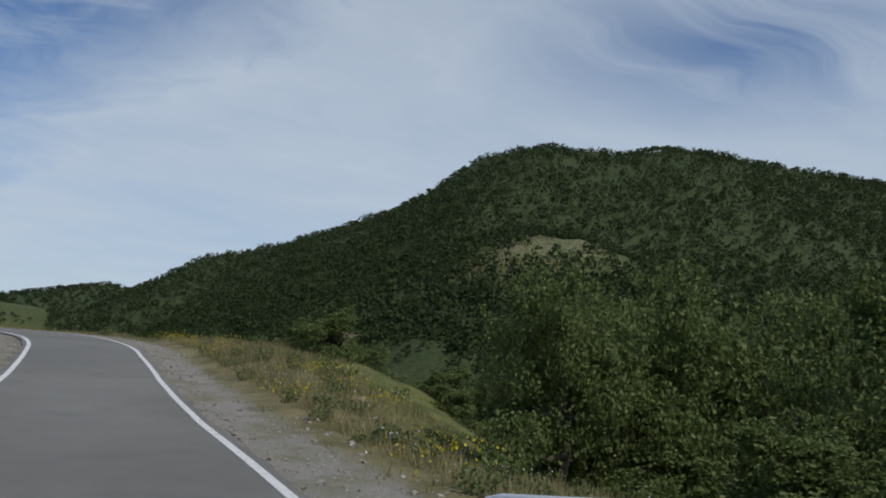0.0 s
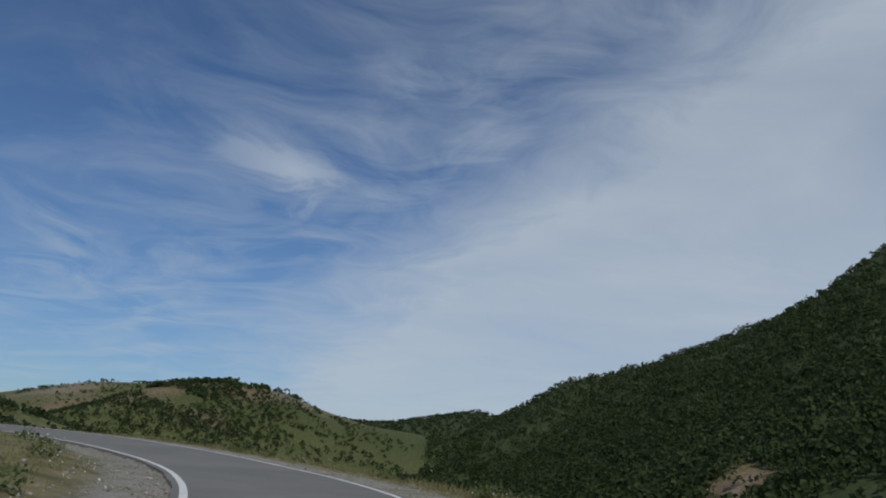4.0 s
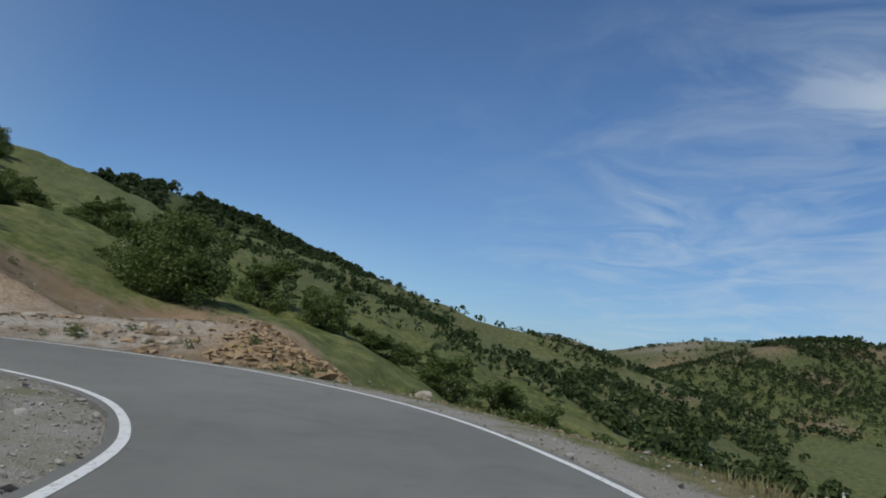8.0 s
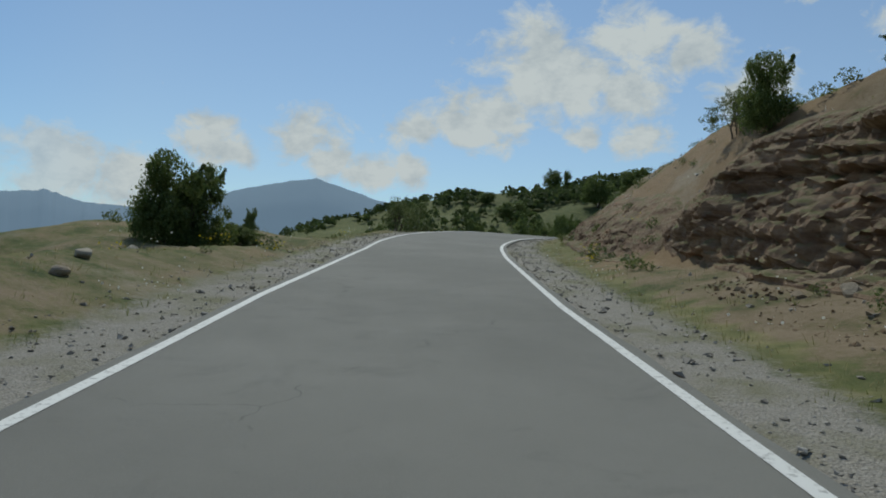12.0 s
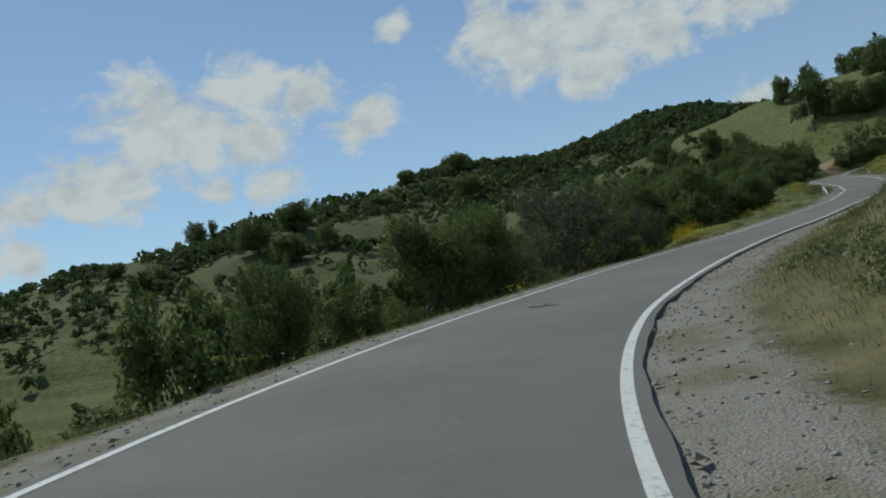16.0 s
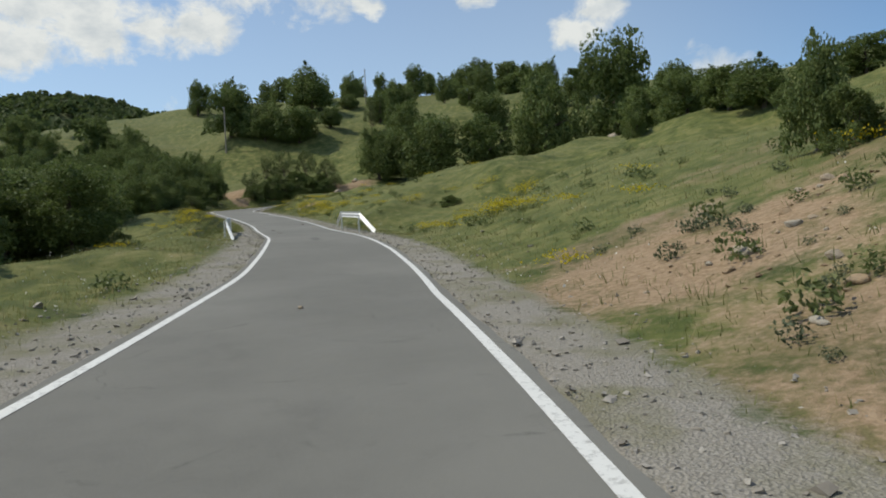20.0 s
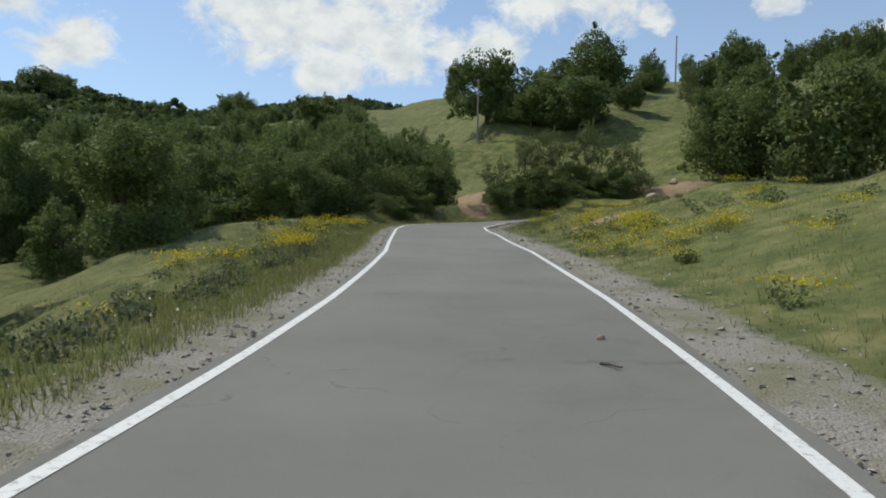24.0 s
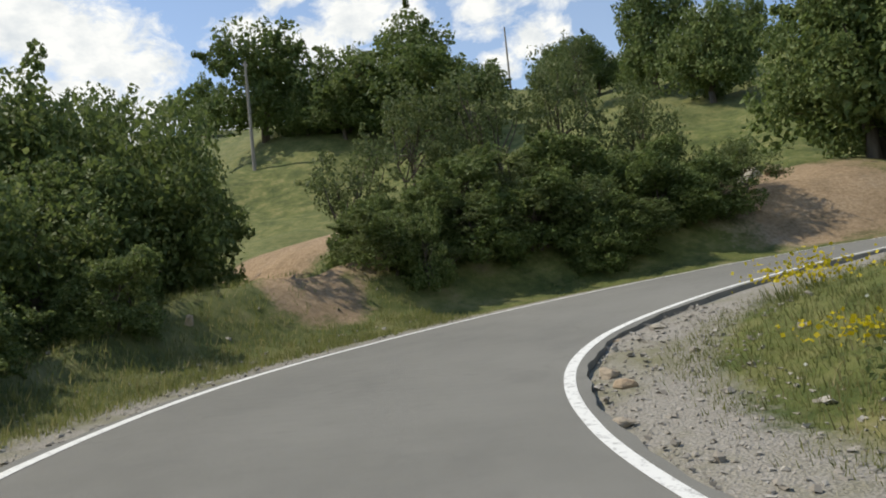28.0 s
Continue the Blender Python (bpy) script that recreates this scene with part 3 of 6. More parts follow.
NEAR_SOUTH = [(-38, -40, 7.6), (-45, -46, 9.0), (-55, -40, 12.2), (-52, -60, 7.9), (-62, -70, 7.6), (-80, -60, 15.1), (-70, -86, 9.3), (-92, -101, 12.2), (-88, -82, 12.5), (-80, -112, 9.9), (-68, -88.3, 6.6), (-77.9, -104.6, 7.7), (-73.8, -84.4, 8.2), (-80.7, -128.2, 8.6), (-46.2, -53.1, 4.6), (-48.8, -51.9, 5.8), (-83.8, -160.5, 11.6), (-95.9, -192.6, 23.5), (-90, -118, 11.3), (-95, -130, 11.8), (-84, -94, 9.3), (-97, -143, 10.7), (-110, -112, 15.1), (-131, -135, 15.9), (-33, -85, 1), (-10, -110, -4), (-40, -80, 3.7), (-52, -98, 5.2), (-55, -112, 4.5), (-42, -125, 1), (-64, -140, 6.7), (-55, -150, 6.0), (-80, -157, 8.9), (-76, -157, 8.2), (-72, -154, 7.4), (-77, -163, 8.4), (-98, -155, 12.5), (-92, -168, 12), (-84, -168, 12), (-93, -191, 20.8)]
NEAR_FAR = [(-95, -203, 25), (-120, -213, 34), (-135, -212, 36), (-125, -185, 27.5), (-127, -170, 25.5), (-70, -165, 9.5), (-60, -180, 12), (-50, -210, 22), (-30, -230, 22), (-20, -180, 4), (-147, -247, 44), (-168, -232, 45), (-262, -314, 62), (-200, -180, 40), (-250, -100, 44), (-150, -105, 24), (-150, -60, 28), (-180, 0, 26), (-140, -20, 24), (40, -120, -12), (60, -200, 0), (-100, -300, 40), (0, -300, 16)]
# the crest of the cut: station, way out from the road's right edge, height over the road
CREST = [(10.3, 9.5, 1.6), (10.8, 9.5, 3.0), (11.3, 9.5, 4.6), (11.8, 9.5, 5.2), (12.4, 9.5, 5.6), (13.0, 9.0, 5.9), (14.0, 8.0, 4.4), (15.0, 7.0, 3.2), (16.0, 7.0, 3.8)]
LEFT_CREST = [(13.2, 8.0, 0.0), (13.8, 8.0, 0.0), (13.4, 14.0, -1.4), (14.2, 14.0, -1.4), (26.6, 6.0, -0.7), (27.4, 6.0, -0.6), (28.3, 6.0, -0.5), (29.1, 6.0, -0.4), (29.8, 6.0, 0.0), (30.2, 5.0, 0.8), (30.7, 5.0, 2.2), (31.2, 5.0, 2.7)]
LEFT_AT = [int((s + 3) * 24) for s, _, _ in LEFT_CREST]
CREST_AT = [int((s + 3) * 24) for s, _, _ in CREST]
KNOWN = np.array(NEAR_NORTH + NEAR_MID + NEAR_SOUTH + NEAR_FAR + [(ROAD[i, 0] + ACROSS[i, 0] * (RIGHT[i] + o), ROAD[i, 1] + ACROSS[i, 1] * (RIGHT[i] + o), ROAD[i, 2] + h) for i, (_, o, h) in zip(CREST_AT, CREST)] + [(ROAD[i, 0] - ACROSS[i, 0] * (LEFT[i] + o), ROAD[i, 1] - ACROSS[i, 1] * (LEFT[i] + o), ROAD[i, 2] + h) for i, (_, o, h) in zip(LEFT_AT, LEFT_CREST)], float)


def spread(a, b):
    return np.sqrt(((a[:, None, :2] - b[None, :, :2]) ** 2).sum(-1) + 16.0)


PULL = np.linalg.solve(np.block([[spread(KNOWN, KNOWN), np.ones((len(KNOWN), 1))], [np.ones((1, len(KNOWN))), np.zeros((1, 1))]]), np.append(KNOWN[:, 2], 0.0))
WAVES = [(random.uniform(0, 6.28), 2 * math.pi / length, tall, random.uniform(0, 6.28)) for length, tall in ((140, 2.5), (95, 2.0), (61, 1.2), (43, 0.9), (29, 0.55), (19, 0.4), (12, 0.22), (7.3, 0.13), (4.1, 0.07), (2.6, 0.05)) for _ in range(3)]


def roll_of_land(x, y, least, most):
    z = 0 * x
    for turn, k, tall, phase in WAVES:
        if least <= 2 * math.pi / k <= most:
            z = z + tall * np.sin(k * (x * math.cos(turn) + y * math.sin(turn)) + phase + 0.8 * np.sin(k * 0.6 * (y * math.cos(turn) - x * math.sin(turn))))
    return z / 1.7


def natural(x, y):
    """The ground before the road was cut into it."""
    z = PULL[-1] + 0 * x
    for (kx, ky, _), w in zip(KNOWN, PULL):
        z = z + w * np.sqrt((x - kx) ** 2 + (y - ky) ** 2 + 16.0)
    out = np.hypot((x + 70) / 1.0, (y + 80) / 1.25)
    near = np.clip((330 - out) / 120, 0, 1)
    near = near * near * (3 - 2 * near)
    z = np.clip(z, -30, 70) * near - 24 * (1 - near)
    for crest, steep, soft in RIDGES:
        best = np.full_like(z, -1e9)
        for (ax, ay, az), (bx, by, bz) in zip(crest, crest[1:]):
            f = np.clip(((x - ax) * (bx - ax) + (y - ay) * (by - ay)) / ((bx - ax) ** 2 + (by - ay) ** 2), 0, 1)
            off = np.hypot(x - ax - f * (bx - ax), y - ay - f * (by - ay))
            best = np.maximum(best, az + f * (bz - az) - steep * (np.sqrt(off**2 + soft**2) - soft))
        gap = best - z
        z = np.where(np.abs(gap) < 6, np.maximum(z, best) + (6 - np.abs(gap)) ** 2 / 24, np.maximum(z, best))
    far = np.clip((out - 60) / 120, 0, 1)
    return z + 0.55 * far * roll_of_land(x, y, 25, 200)


def beside(x, y, first, last):
    """Where along a stretch of road a place lies, and the signed way across to it (right is positive)."""
    near, best = np.zeros(len(x), int), np.full(len(x), 1e18)
    for i in range(first, last, 2):
        d = (x - ROAD[i, 0]) ** 2 + (y - ROAD[i, 1]) ** 2
        hit = d < best
        best[hit], near[hit] = d[hit], i
    dx, dy = x - ROAD[near, 0], y - ROAD[near, 1]
    ahead = dx * ALONG[near, 0] + dy * ALONG[near, 1]
    step = np.clip(ahead / PACE[near], -1.0, 1.0)
    at = np.clip(near + step, first, last - 1)
    side = dx * ACROSS[near, 0] + dy * ACROSS[near, 1]
    return near, at, np.sign(side) * np.hypot(side, ahead - step * PACE[near])


def cut_slope(station, right):
    """How steeply the bank beside the road may rise."""
    if right:
        return np.interp(station, [-3, 8, 9.0, 9.8, 10.6, 13.5, 15.0, 16.0, 17.0, 18.0, 19.5, 20.5, 21.5, 27, 29, 36], [0.5, 0.5, 0.55, 0.72, 1.0, 1.12, 1.05, 0.7, 0.62, 0.75, 0.7, 0.42, 0.35, 0.35, 0.4, 0.5])
    return np.interp(station, [-3, 2, 6, 9, 12, 14, 27, 28.5, 36], [0.16, 0.14, 0.12, 0.12, 0.3, 0.4, 0.5, 0.8, 0.8])


def height(x, y, detail=True):
    """Ground height, and how far each place lies from the asphalt's edge."""
    shape = np.shape(x)
    x, y = np.ravel(np.asarray(x, float)), np.ravel(np.asarray(y, float))
    z = natural(x, y)
    if detail:
        z = z + roll_of_land(x, y, 2, 25)
    edge = np.full(len(x), 1e3)
    station, side = np.zeros(len(x)), np.ones(len(x))
    close = np.flatnonzero((x > -200) & (x < 70) & (y > -220) & (y < 110))
    for first, last in ((0, BEND), (BEND, len(ROAD))):
        cx, cy = x[close], y[close]
        i, at, q = beside(cx, cy, first, last)
        right = q > 0
        k = np.arange(len(ROAD))
        to_right, to_left, when = np.interp(at, k, RIGHT), np.interp(at, k, LEFT), at / 24.0 - 3.0
        out = np.where(right, q - to_right, -q - to_left) - 0.22
        level = np.interp(at, k, ROAD[:, 2]) + np.interp(at, k, BANK) * np.clip(q, -to_left, to_right)
        flat = np.where(right, 1.5, 1.3)
        past = np.maximum(out - flat, 0)
        up = np.where(right, cut_slope(when, True), cut_slope(when, False))
        apron = np.where(right, np.interp(when, [8.8, 10.3, 12.6, 13.8], [0.0, 3.0, 3.0, 0.3]), 0.0)
        rise = 0.22 * np.minimum(past, apron + 1.0) + up * np.maximum(past - apron - 1.0, 0)
        rise = rise + np.where(right, 0.0, 1.1 * np.maximum(past - 14.0, 0)) * (first == 0)
        drop = 0.10 * np.minimum(past, 1.0) + np.where(right, 0.62, 0.55) * np.maximum(past - 1.0, 0)
        rough = np.clip(out / 2, 0, 1) * (roll_of_land(cx, cy, 2, 8) * 0.35)
        cut = np.clip(z[close], level - 0.03 - drop, level - 0.02 + rise)
        soft = np.clip(np.abs(z[close] - cut) / 1.5, 0, 1)
        # beyond an inner end of the stretch the other stretch decides
        ahead = (cx - ROAD[i, 0]) * ALONG[i, 0] + (cy - ROAD[i, 1]) * ALONG[i, 1]
        beyond = ((i >= last - 2) & (last < len(ROAD)) & (ahead > 0.4)) | ((i <= first) & (first > 0) & (ahead < -0.4))
        new_z = np.where(out < 0, level - 0.10, np.where(out < flat, level - 0.04 + 0 * out, cut + rough * soft))
        z[close] = np.where(beyond, z[close], new_z)
        nearer = (out < edge[close]) & ~beyond
        edge[close] = np.where(nearer, out, edge[close])
        station[close] = np.where(nearer, when, station[close])
        side[close] = np.where(nearer, np.where(right, 1, -1), side[close])
    return z.reshape(shape), edge.reshape(shape), station.reshape(shape), side.reshape(shape)


def ground_at(x, y):
    return float(height(np.array([x]), np.array([y]))[0][0])


def raw_mesh(name, verts, faces, mat, smooth=True):
    """A mesh from arrays; all faces have the same number of corners."""
    verts, faces = np.asarray(verts, np.float32), np.asarray(faces, np.int32)
    me = bpy.data.meshes.new(name)
    me.vertices.add(len(verts))
    me.vertices.foreach_set("co", verts.ravel())
    k = faces.shape[1]
    me.loops.add(faces.size)
    me.loops.foreach_set("vertex_index", faces.ravel())
    me.polygons.add(len(faces))
    me.polygons.foreach_set("loop_start", np.arange(0, faces.size, k, dtype=np.int32))
    me.polygons.foreach_set("use_smooth", np.full(len(faces), smooth))
    me.materials.append(mat)
    me.update(calc_edges=True)
    return me


def part(name, bm, mat, parent, label=""):
    me = bpy.data.meshes.new(name)
    bm.to_mesh(me)
    bm.free()
    me.materials.append(mat)
    ob = new(name, me)
    ob.parent = parent
    return tagged(ob, label)


def grid_lines(lo, hi, fine, far, ratio):
    mid = np.arange(lo, hi + fine / 2, fine)
    out, step = [], fine
    total = 0.0
    while total < far:
        step *= ratio
        total += step
        out.append(total)
    out = np.array(out)
    return np.concatenate([lo - out[::-1], mid, hi + out])


GX, GY = grid_lines(-112, 20, 0.5, 4200, 1.08), grid_lines(-172, 58, 0.5, 4200, 1.08)
X, Y = np.meshgrid(GX, GY)
Z, EDGE, ALONG_ROAD, SIDE = height(X, Y)
nx, ny = len(GX), len(GY)
k = (np.arange(ny - 1)[:, None] * nx + np.arange(nx - 1)[None]).ravel()
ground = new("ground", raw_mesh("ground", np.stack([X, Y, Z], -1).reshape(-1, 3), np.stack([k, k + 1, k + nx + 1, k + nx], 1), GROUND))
tagged(ground, "grassy hillsides with bare soil cuts and gravel verges beside the road", "ground", kind="structure")

gz_y, gz_x = np.gradient(Z, GY, GX)
STEEP = np.hypot(gz_x, gz_y)


def blobs(spots):
    w = np.zeros_like(X)
    for x, y, r, much in spots:
        w = np.maximum(w, much * np.clip(1.6 - np.hypot(X - x, Y - y) / r, 0, 1))
    return np.clip(w, 0, 1)


near_road = (EDGE < 14) & (EDGE > 0.5)
cut_face = near_road & (SIDE > 0) & (STEEP > 0.38) & (((ALONG_ROAD > 8.6) & (ALONG_ROAD < 20.6)) | (ALONG_ROAD > 28.5))
CUTS_BARE = [(-62, 34, 7, 0.9), (-55, -69, 3.2, 0.66), (-57, -71.5, 2.4, 0.6), (-50, -59.5, 3.4, 0.64), (-52.5, -63.5, 3.4, 0.66), (-44.5, -50.5, 3.2, 0.5), (-66, 30, 7, 0.9), (-70, 37, 5, 1.0), (-66, 40, 4, 0.8), (-57, -48, 4, 0.4), (-50, -52, 5, 0.58), (-56, -60, 4.5, 0.68), (-60, -66, 5, 0.52), (-64, -72, 4, 0.45), (-84, -163.5, 3.0, 0.95), (-80.5, -153, 1.2, 0.8), (-81.5, -155, 1.6, 0.8), (-95.5, -151, 3.4, 0.85), (-78.5, -129, 1.2, 0.8), (-61.5, 32.5, 3.5, 0.8)]
NORTH_BARE = [(-42, 177, 10, 0.9), (-50, 171, 8, 0.9), (19, 216, 18, 0.42), (10, 196, 13, 0.42), (30, 200, 12, 0.4), (0, 205, 12, 0.5), (8, 232, 14, 0.5), (-103, 211, 8, 0.6)]
WEST_BARE = [(-250, 220, 16, 0.59), (-228, 262, 14, 0.59), (-215, 190, 12, 0.57), (-282, 250, 16, 0.6), (-190, 130, 9, 0.57), (-205, 65, 12, 0.55), (-300, 280, 14, 0.61), (-320, 340, 20, 0.6), (-300, 300, 16, 0.57), (-470, 290, 40, 0.57), (-560, 255, 45, 0.57), (-400, 260, 40, 0.57), (-345, 255, 40, 0.57), (-300, 380, 30, 0.57), (-290, 330, 20, 0.57)]
BARE = np.maximum(cut_face * np.where(ALONG_ROAD > 19.2, 0.38, np.where(ALONG_ROAD > 16.0, 0.44, np.where((EDGE > 8.0) & (ALONG_ROAD > 12.9), 0.36, np.where(EDGE > 8.0, 0.52, 0.72)))), blobs(CUTS_BARE + NORTH_BARE + WEST_BARE))
BARE = np.maximum(BARE, ((SIDE > 0) & (ALONG_ROAD > 9.2) & (ALONG_ROAD < 14.0) & (EDGE > 1.6) & (EDGE < 8)) * 0.60)
BARE = np.maximum(BARE, ((SIDE < 0) & (ALONG_ROAD > 30.0) & (EDGE > 0.9) & (EDGE < 6.5) & (STEEP > 0.25)) * 0.28)
BARE = np.maximum(BARE, ((SIDE < 0) & (ALONG_ROAD > 10.5) & (ALONG_ROAD < 14.3) & (EDGE > 1) & (EDGE < 10)) * 0.5)
GRAVEL = np.clip(1.15 - np.abs(EDGE - 0.4) / np.where((SIDE < 0) & (ALONG_ROAD > 24), 0.75, 1.3), 0, 1) * (EDGE < 30)
DRY = np.clip(1.0 - EDGE / 9.0, 0, 0.8) * np.where((ALONG_ROAD > 20) & (ALONG_ROAD < 34), 0.40, np.where((ALONG_ROAD > 9) & (ALONG_ROAD < 15), 0.6, 1.0))
DRY = np.maximum(DRY, blobs([(-240, 230, 130, 0.12), (-480, 300, 140, 0.55), (-200, 90, 80, 0.4)]))
# where the ground takes that dark wood colour, painted tree shade included
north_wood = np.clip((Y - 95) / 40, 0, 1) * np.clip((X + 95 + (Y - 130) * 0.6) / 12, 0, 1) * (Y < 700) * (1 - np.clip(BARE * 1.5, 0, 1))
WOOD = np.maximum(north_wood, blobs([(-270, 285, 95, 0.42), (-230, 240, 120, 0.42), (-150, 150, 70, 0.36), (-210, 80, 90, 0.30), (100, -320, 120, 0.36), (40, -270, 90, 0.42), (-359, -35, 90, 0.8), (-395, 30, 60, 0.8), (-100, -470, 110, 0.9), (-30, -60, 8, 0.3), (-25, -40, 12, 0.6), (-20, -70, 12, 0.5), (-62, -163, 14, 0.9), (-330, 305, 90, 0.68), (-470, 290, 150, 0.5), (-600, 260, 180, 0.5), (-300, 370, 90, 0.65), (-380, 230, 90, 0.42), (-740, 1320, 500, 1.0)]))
OCHRE_SOIL = blobs([(-64, 30, 2.6, 0.8), (-66, 29, 2.2, 0.7), (-62, 39.5, 2.5, 1.0), (-66, 41, 3.0, 1.0), (-70, 42.5, 2.5, 1.0), (-72, 37.5, 2.5, 0.9), (-84, -163.5, 3.0, 0.9), (-80.5, -153, 1.4, 0.6), (-95.5, -151, 3.0, 0.7), (-55, -68, 4.0, 0.8), (-52, -62, 4.0, 0.9), (-56, -61, 4.0, 0.9), (-48, -52, 4.0, 0.5), (-78.5, -129, 1.6, 1.0)])
PALE_SOIL = blobs([(-61.3, 31, 2.2, 0.9), (-61.5, 34.5, 2.2, 1.0), (-63.5, 36, 1.8, 0.8), (19, 216, 14, 0.8), (8, 232, 10, 0.6), (-300, 340, 25, 0.7), (-480, 300, 40, 0.5)])
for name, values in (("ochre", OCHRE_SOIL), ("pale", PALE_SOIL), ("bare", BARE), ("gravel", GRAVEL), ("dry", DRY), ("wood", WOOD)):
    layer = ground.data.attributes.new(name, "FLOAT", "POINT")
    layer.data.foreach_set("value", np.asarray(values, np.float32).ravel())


def strip(name, inner, outer, lift, mat, first=0, last=None, thick=0.0):
    """A ribbon along the road between two offsets to the right of its line."""
    s = np.arange(first, last or len(ROAD))
    rows = []
    for off in (inner, outer):
        o = off[s]
        z = ROAD[s, 2] + BANK[s] * o + lift
        rows.append(np.stack([ROAD[s, 0] + ACROSS[s, 0] * o, ROAD[s, 1] + ACROSS[s, 1] * o, z], 1))
    if thick:
        rows = [rows[0] - (0, 0, thick)] + rows + [rows[1] - (0, 0, thick)]
    verts, m = np.concatenate(rows), len(s)
    faces = []
    for r in range(len(rows) - 1):
        a = r * m + np.arange(m - 1)
        faces.append(np.stack([a, a + m, a + m + 1, a + 1], 1))
    return new(name, raw_mesh(name, verts, np.concatenate(faces), mat, False))


ragged = 0.015 * np.sin(np.arange(len(ROAD)) * 1.7) + 0.02 * np.sin(np.arange(len(ROAD)) * 0.63 + 1)
road = tagged(strip("road", -LEFT - 0.18 - ragged, RIGHT + 0.18 + ragged[::-1], 0.0, ASPHALT, thick=0.09), "narrow grey asphalt mountain road with faded patches", "road", kind="structure")
right_line = tagged(strip("edge_line", RIGHT - 0.06, RIGHT + 0.06, 0.005, PAINT), "worn white painted line along the road's edge", "road marking", kind="structure")
left_line = tagged(strip("edge_line", -LEFT - 0.06, -LEFT + 0.06, 0.005, PAINT), "worn white painted line along the road's edge", "road marking", kind="structure")


# ---- rock cut beside the climbing leg ----
LATTICE = np.random.RandomState(4).rand(32, 32, 32)


def lumps(x, y, z):
    """Smooth noise from 0 to 1."""
    i = [np.floor(v).astype(int) for v in (x, y, z)]
    f = [v - w for v, w in zip((x, y, z), i)]
    f = [v * v * (3 - 2 * v) for v in f]
    total = 0
    for a in (0, 1):
        for b in (0, 1):
            for c in (0, 1):
                w = (f[0] if a else 1 - f[0]) * (f[1] if b else 1 - f[1]) * (f[2] if c else 1 - f[2])
                total = total + w * LATTICE[(i[0] + a) % 32, (i[1] + b) % 32, (i[2] + c) % 32]
    return total


def rock_cut(first, last, near, far, depth, bed_level, massive, upper, label, name="rock_face"):
    """Layered rock laid over the bank to the right of the road: a thick lower bed that overhangs, thin beds above it."""
    s = np.arange(int((first + 3) * 24), int((last + 3) * 24))
    fine = np.arange(0, len(s) - 1, 0.12)
    at = lambda v: np.interp(fine, np.arange(len(s)), v[s])
    out = np.arange(near, far, 0.055)
    px, py, ax, ay, r = at(ROAD[:, 0]), at(ROAD[:, 1]), at(ACROSS[:, 0]), at(ACROSS[:, 1]), at(RIGHT)
    off = r[:, None] + 0.22 + out[None]
    top = np.interp((s[0] + fine) / 24.0 - 3.0, *zip(*upper))[:, None]
    x, y = px[:, None] + ax[:, None] * off, py[:, None] + ay[:, None] * off
    z = height(x, y, False)[0]
    when = (s[0] + fine) / 24.0 - 3.0
    along = np.cumsum(np.hypot(np.gradient(px), np.gradient(py)))[:, None] + 0 * off
    ends = np.clip((when - first) / 0.35, 0, 1) * np.clip((last - when) / 0.25, 0, 1)
    wavy = 0.8 * (lumps(along * 0.35, 0 * z, 5.0 + 0 * z) - 0.5)
    fade = np.clip((out - near) / 0.4, 0, 1) * np.clip((top - out - 0.6 + wavy) / 1.4, 0, 1) * ends[:, None]
    level = np.interp(when, *zip(*bed_level))[:, None]
    b = z - level + 0.5 * (lumps(along * 0.18, z * 0.1, 3.0 + 0 * z) - 0.5) + 0.22 * (lumps(along * 0.8, z * 0.6, 7.0 + 0 * z) - 0.5)
    fade = fade * np.clip((b + 0.75 + wavy * 0.3) / 0.5, 0, 1)
    thick = np.interp(when, *zip(*massive))[:, None]

    def bed(low, high, jut, seed, run, least):
        """One bed of rock: rounded blocks between upright joints, broken off here and there."""
        here = np.clip((lumps(along / run, seed + 0 * z, 9.0 + 0 * z) - least) * 5, 0, 1)
        mid, half = (low + high) / 2, (high - low) / 2
        shape = np.sqrt(np.clip(1 - ((b - mid) / half) ** 2, 0, 1))
        joint = lumps(along * 0.55 + 0.25 * b, seed * 2 + 0 * z, 1.0 + 0 * z) * 9.0
        gap = np.abs(joint - np.round(joint)) * 2
        return jut * here * shape * (1 - 0.55 * np.clip(1 - gap * 3.2, 0, 1))

    grit = 0.30 * (lumps(along * 2.1, z * 3.2, off * 1.5) - 0.5) + 0.17 * (lumps(along * 5.2, z * 7, off * 4) - 0.5) + 0.08 * (lumps(along * 12, z * 15, off * 9) - 0.5)
    broad = 0.8 * (lumps(along * 0.28, z * 0.5, 1.0 + 0 * z) - 0.45)
    push = bed(0.0, 1.0, 0.85, 2.0, 6.0, 0.1) * thick - 0.55 * thick * np.clip(1.3 - np.abs(b + 0.22) / 0.2, 0, 1)
    for low, high, jut, seed, run, least in ((1.35, 1.62, 0.34, 4.0, 3.0, 0.25), (1.75, 1.95, 0.26, 6.0, 2.2, 0.35), (2.2, 2.9, 0.55, 8.0, 3.5, 0.40), (3.1, 3.35, 0.30, 10.0, 2.5, 0.35), (3.6, 4.1, 0.42, 12.0, 3.0, 0.40), (4.4, 4.7, 0.32, 14.0, 2.4, 0.42), (5.0, 5.5, 0.40, 16.0, 2.8, 0.45)):
        push = np.maximum(push, bed(low, high, jut, seed, run, least))
    row = np.floor(b * 2.6).astype(int)
    cell = np.floor(along * 1.25 + 7.3 * LATTICE[row % 32, 5, 9]).astype(int)
    chip = np.floor(along * 4.3 + 3.1 * LATTICE[row % 32, 8, 2]).astype(int)
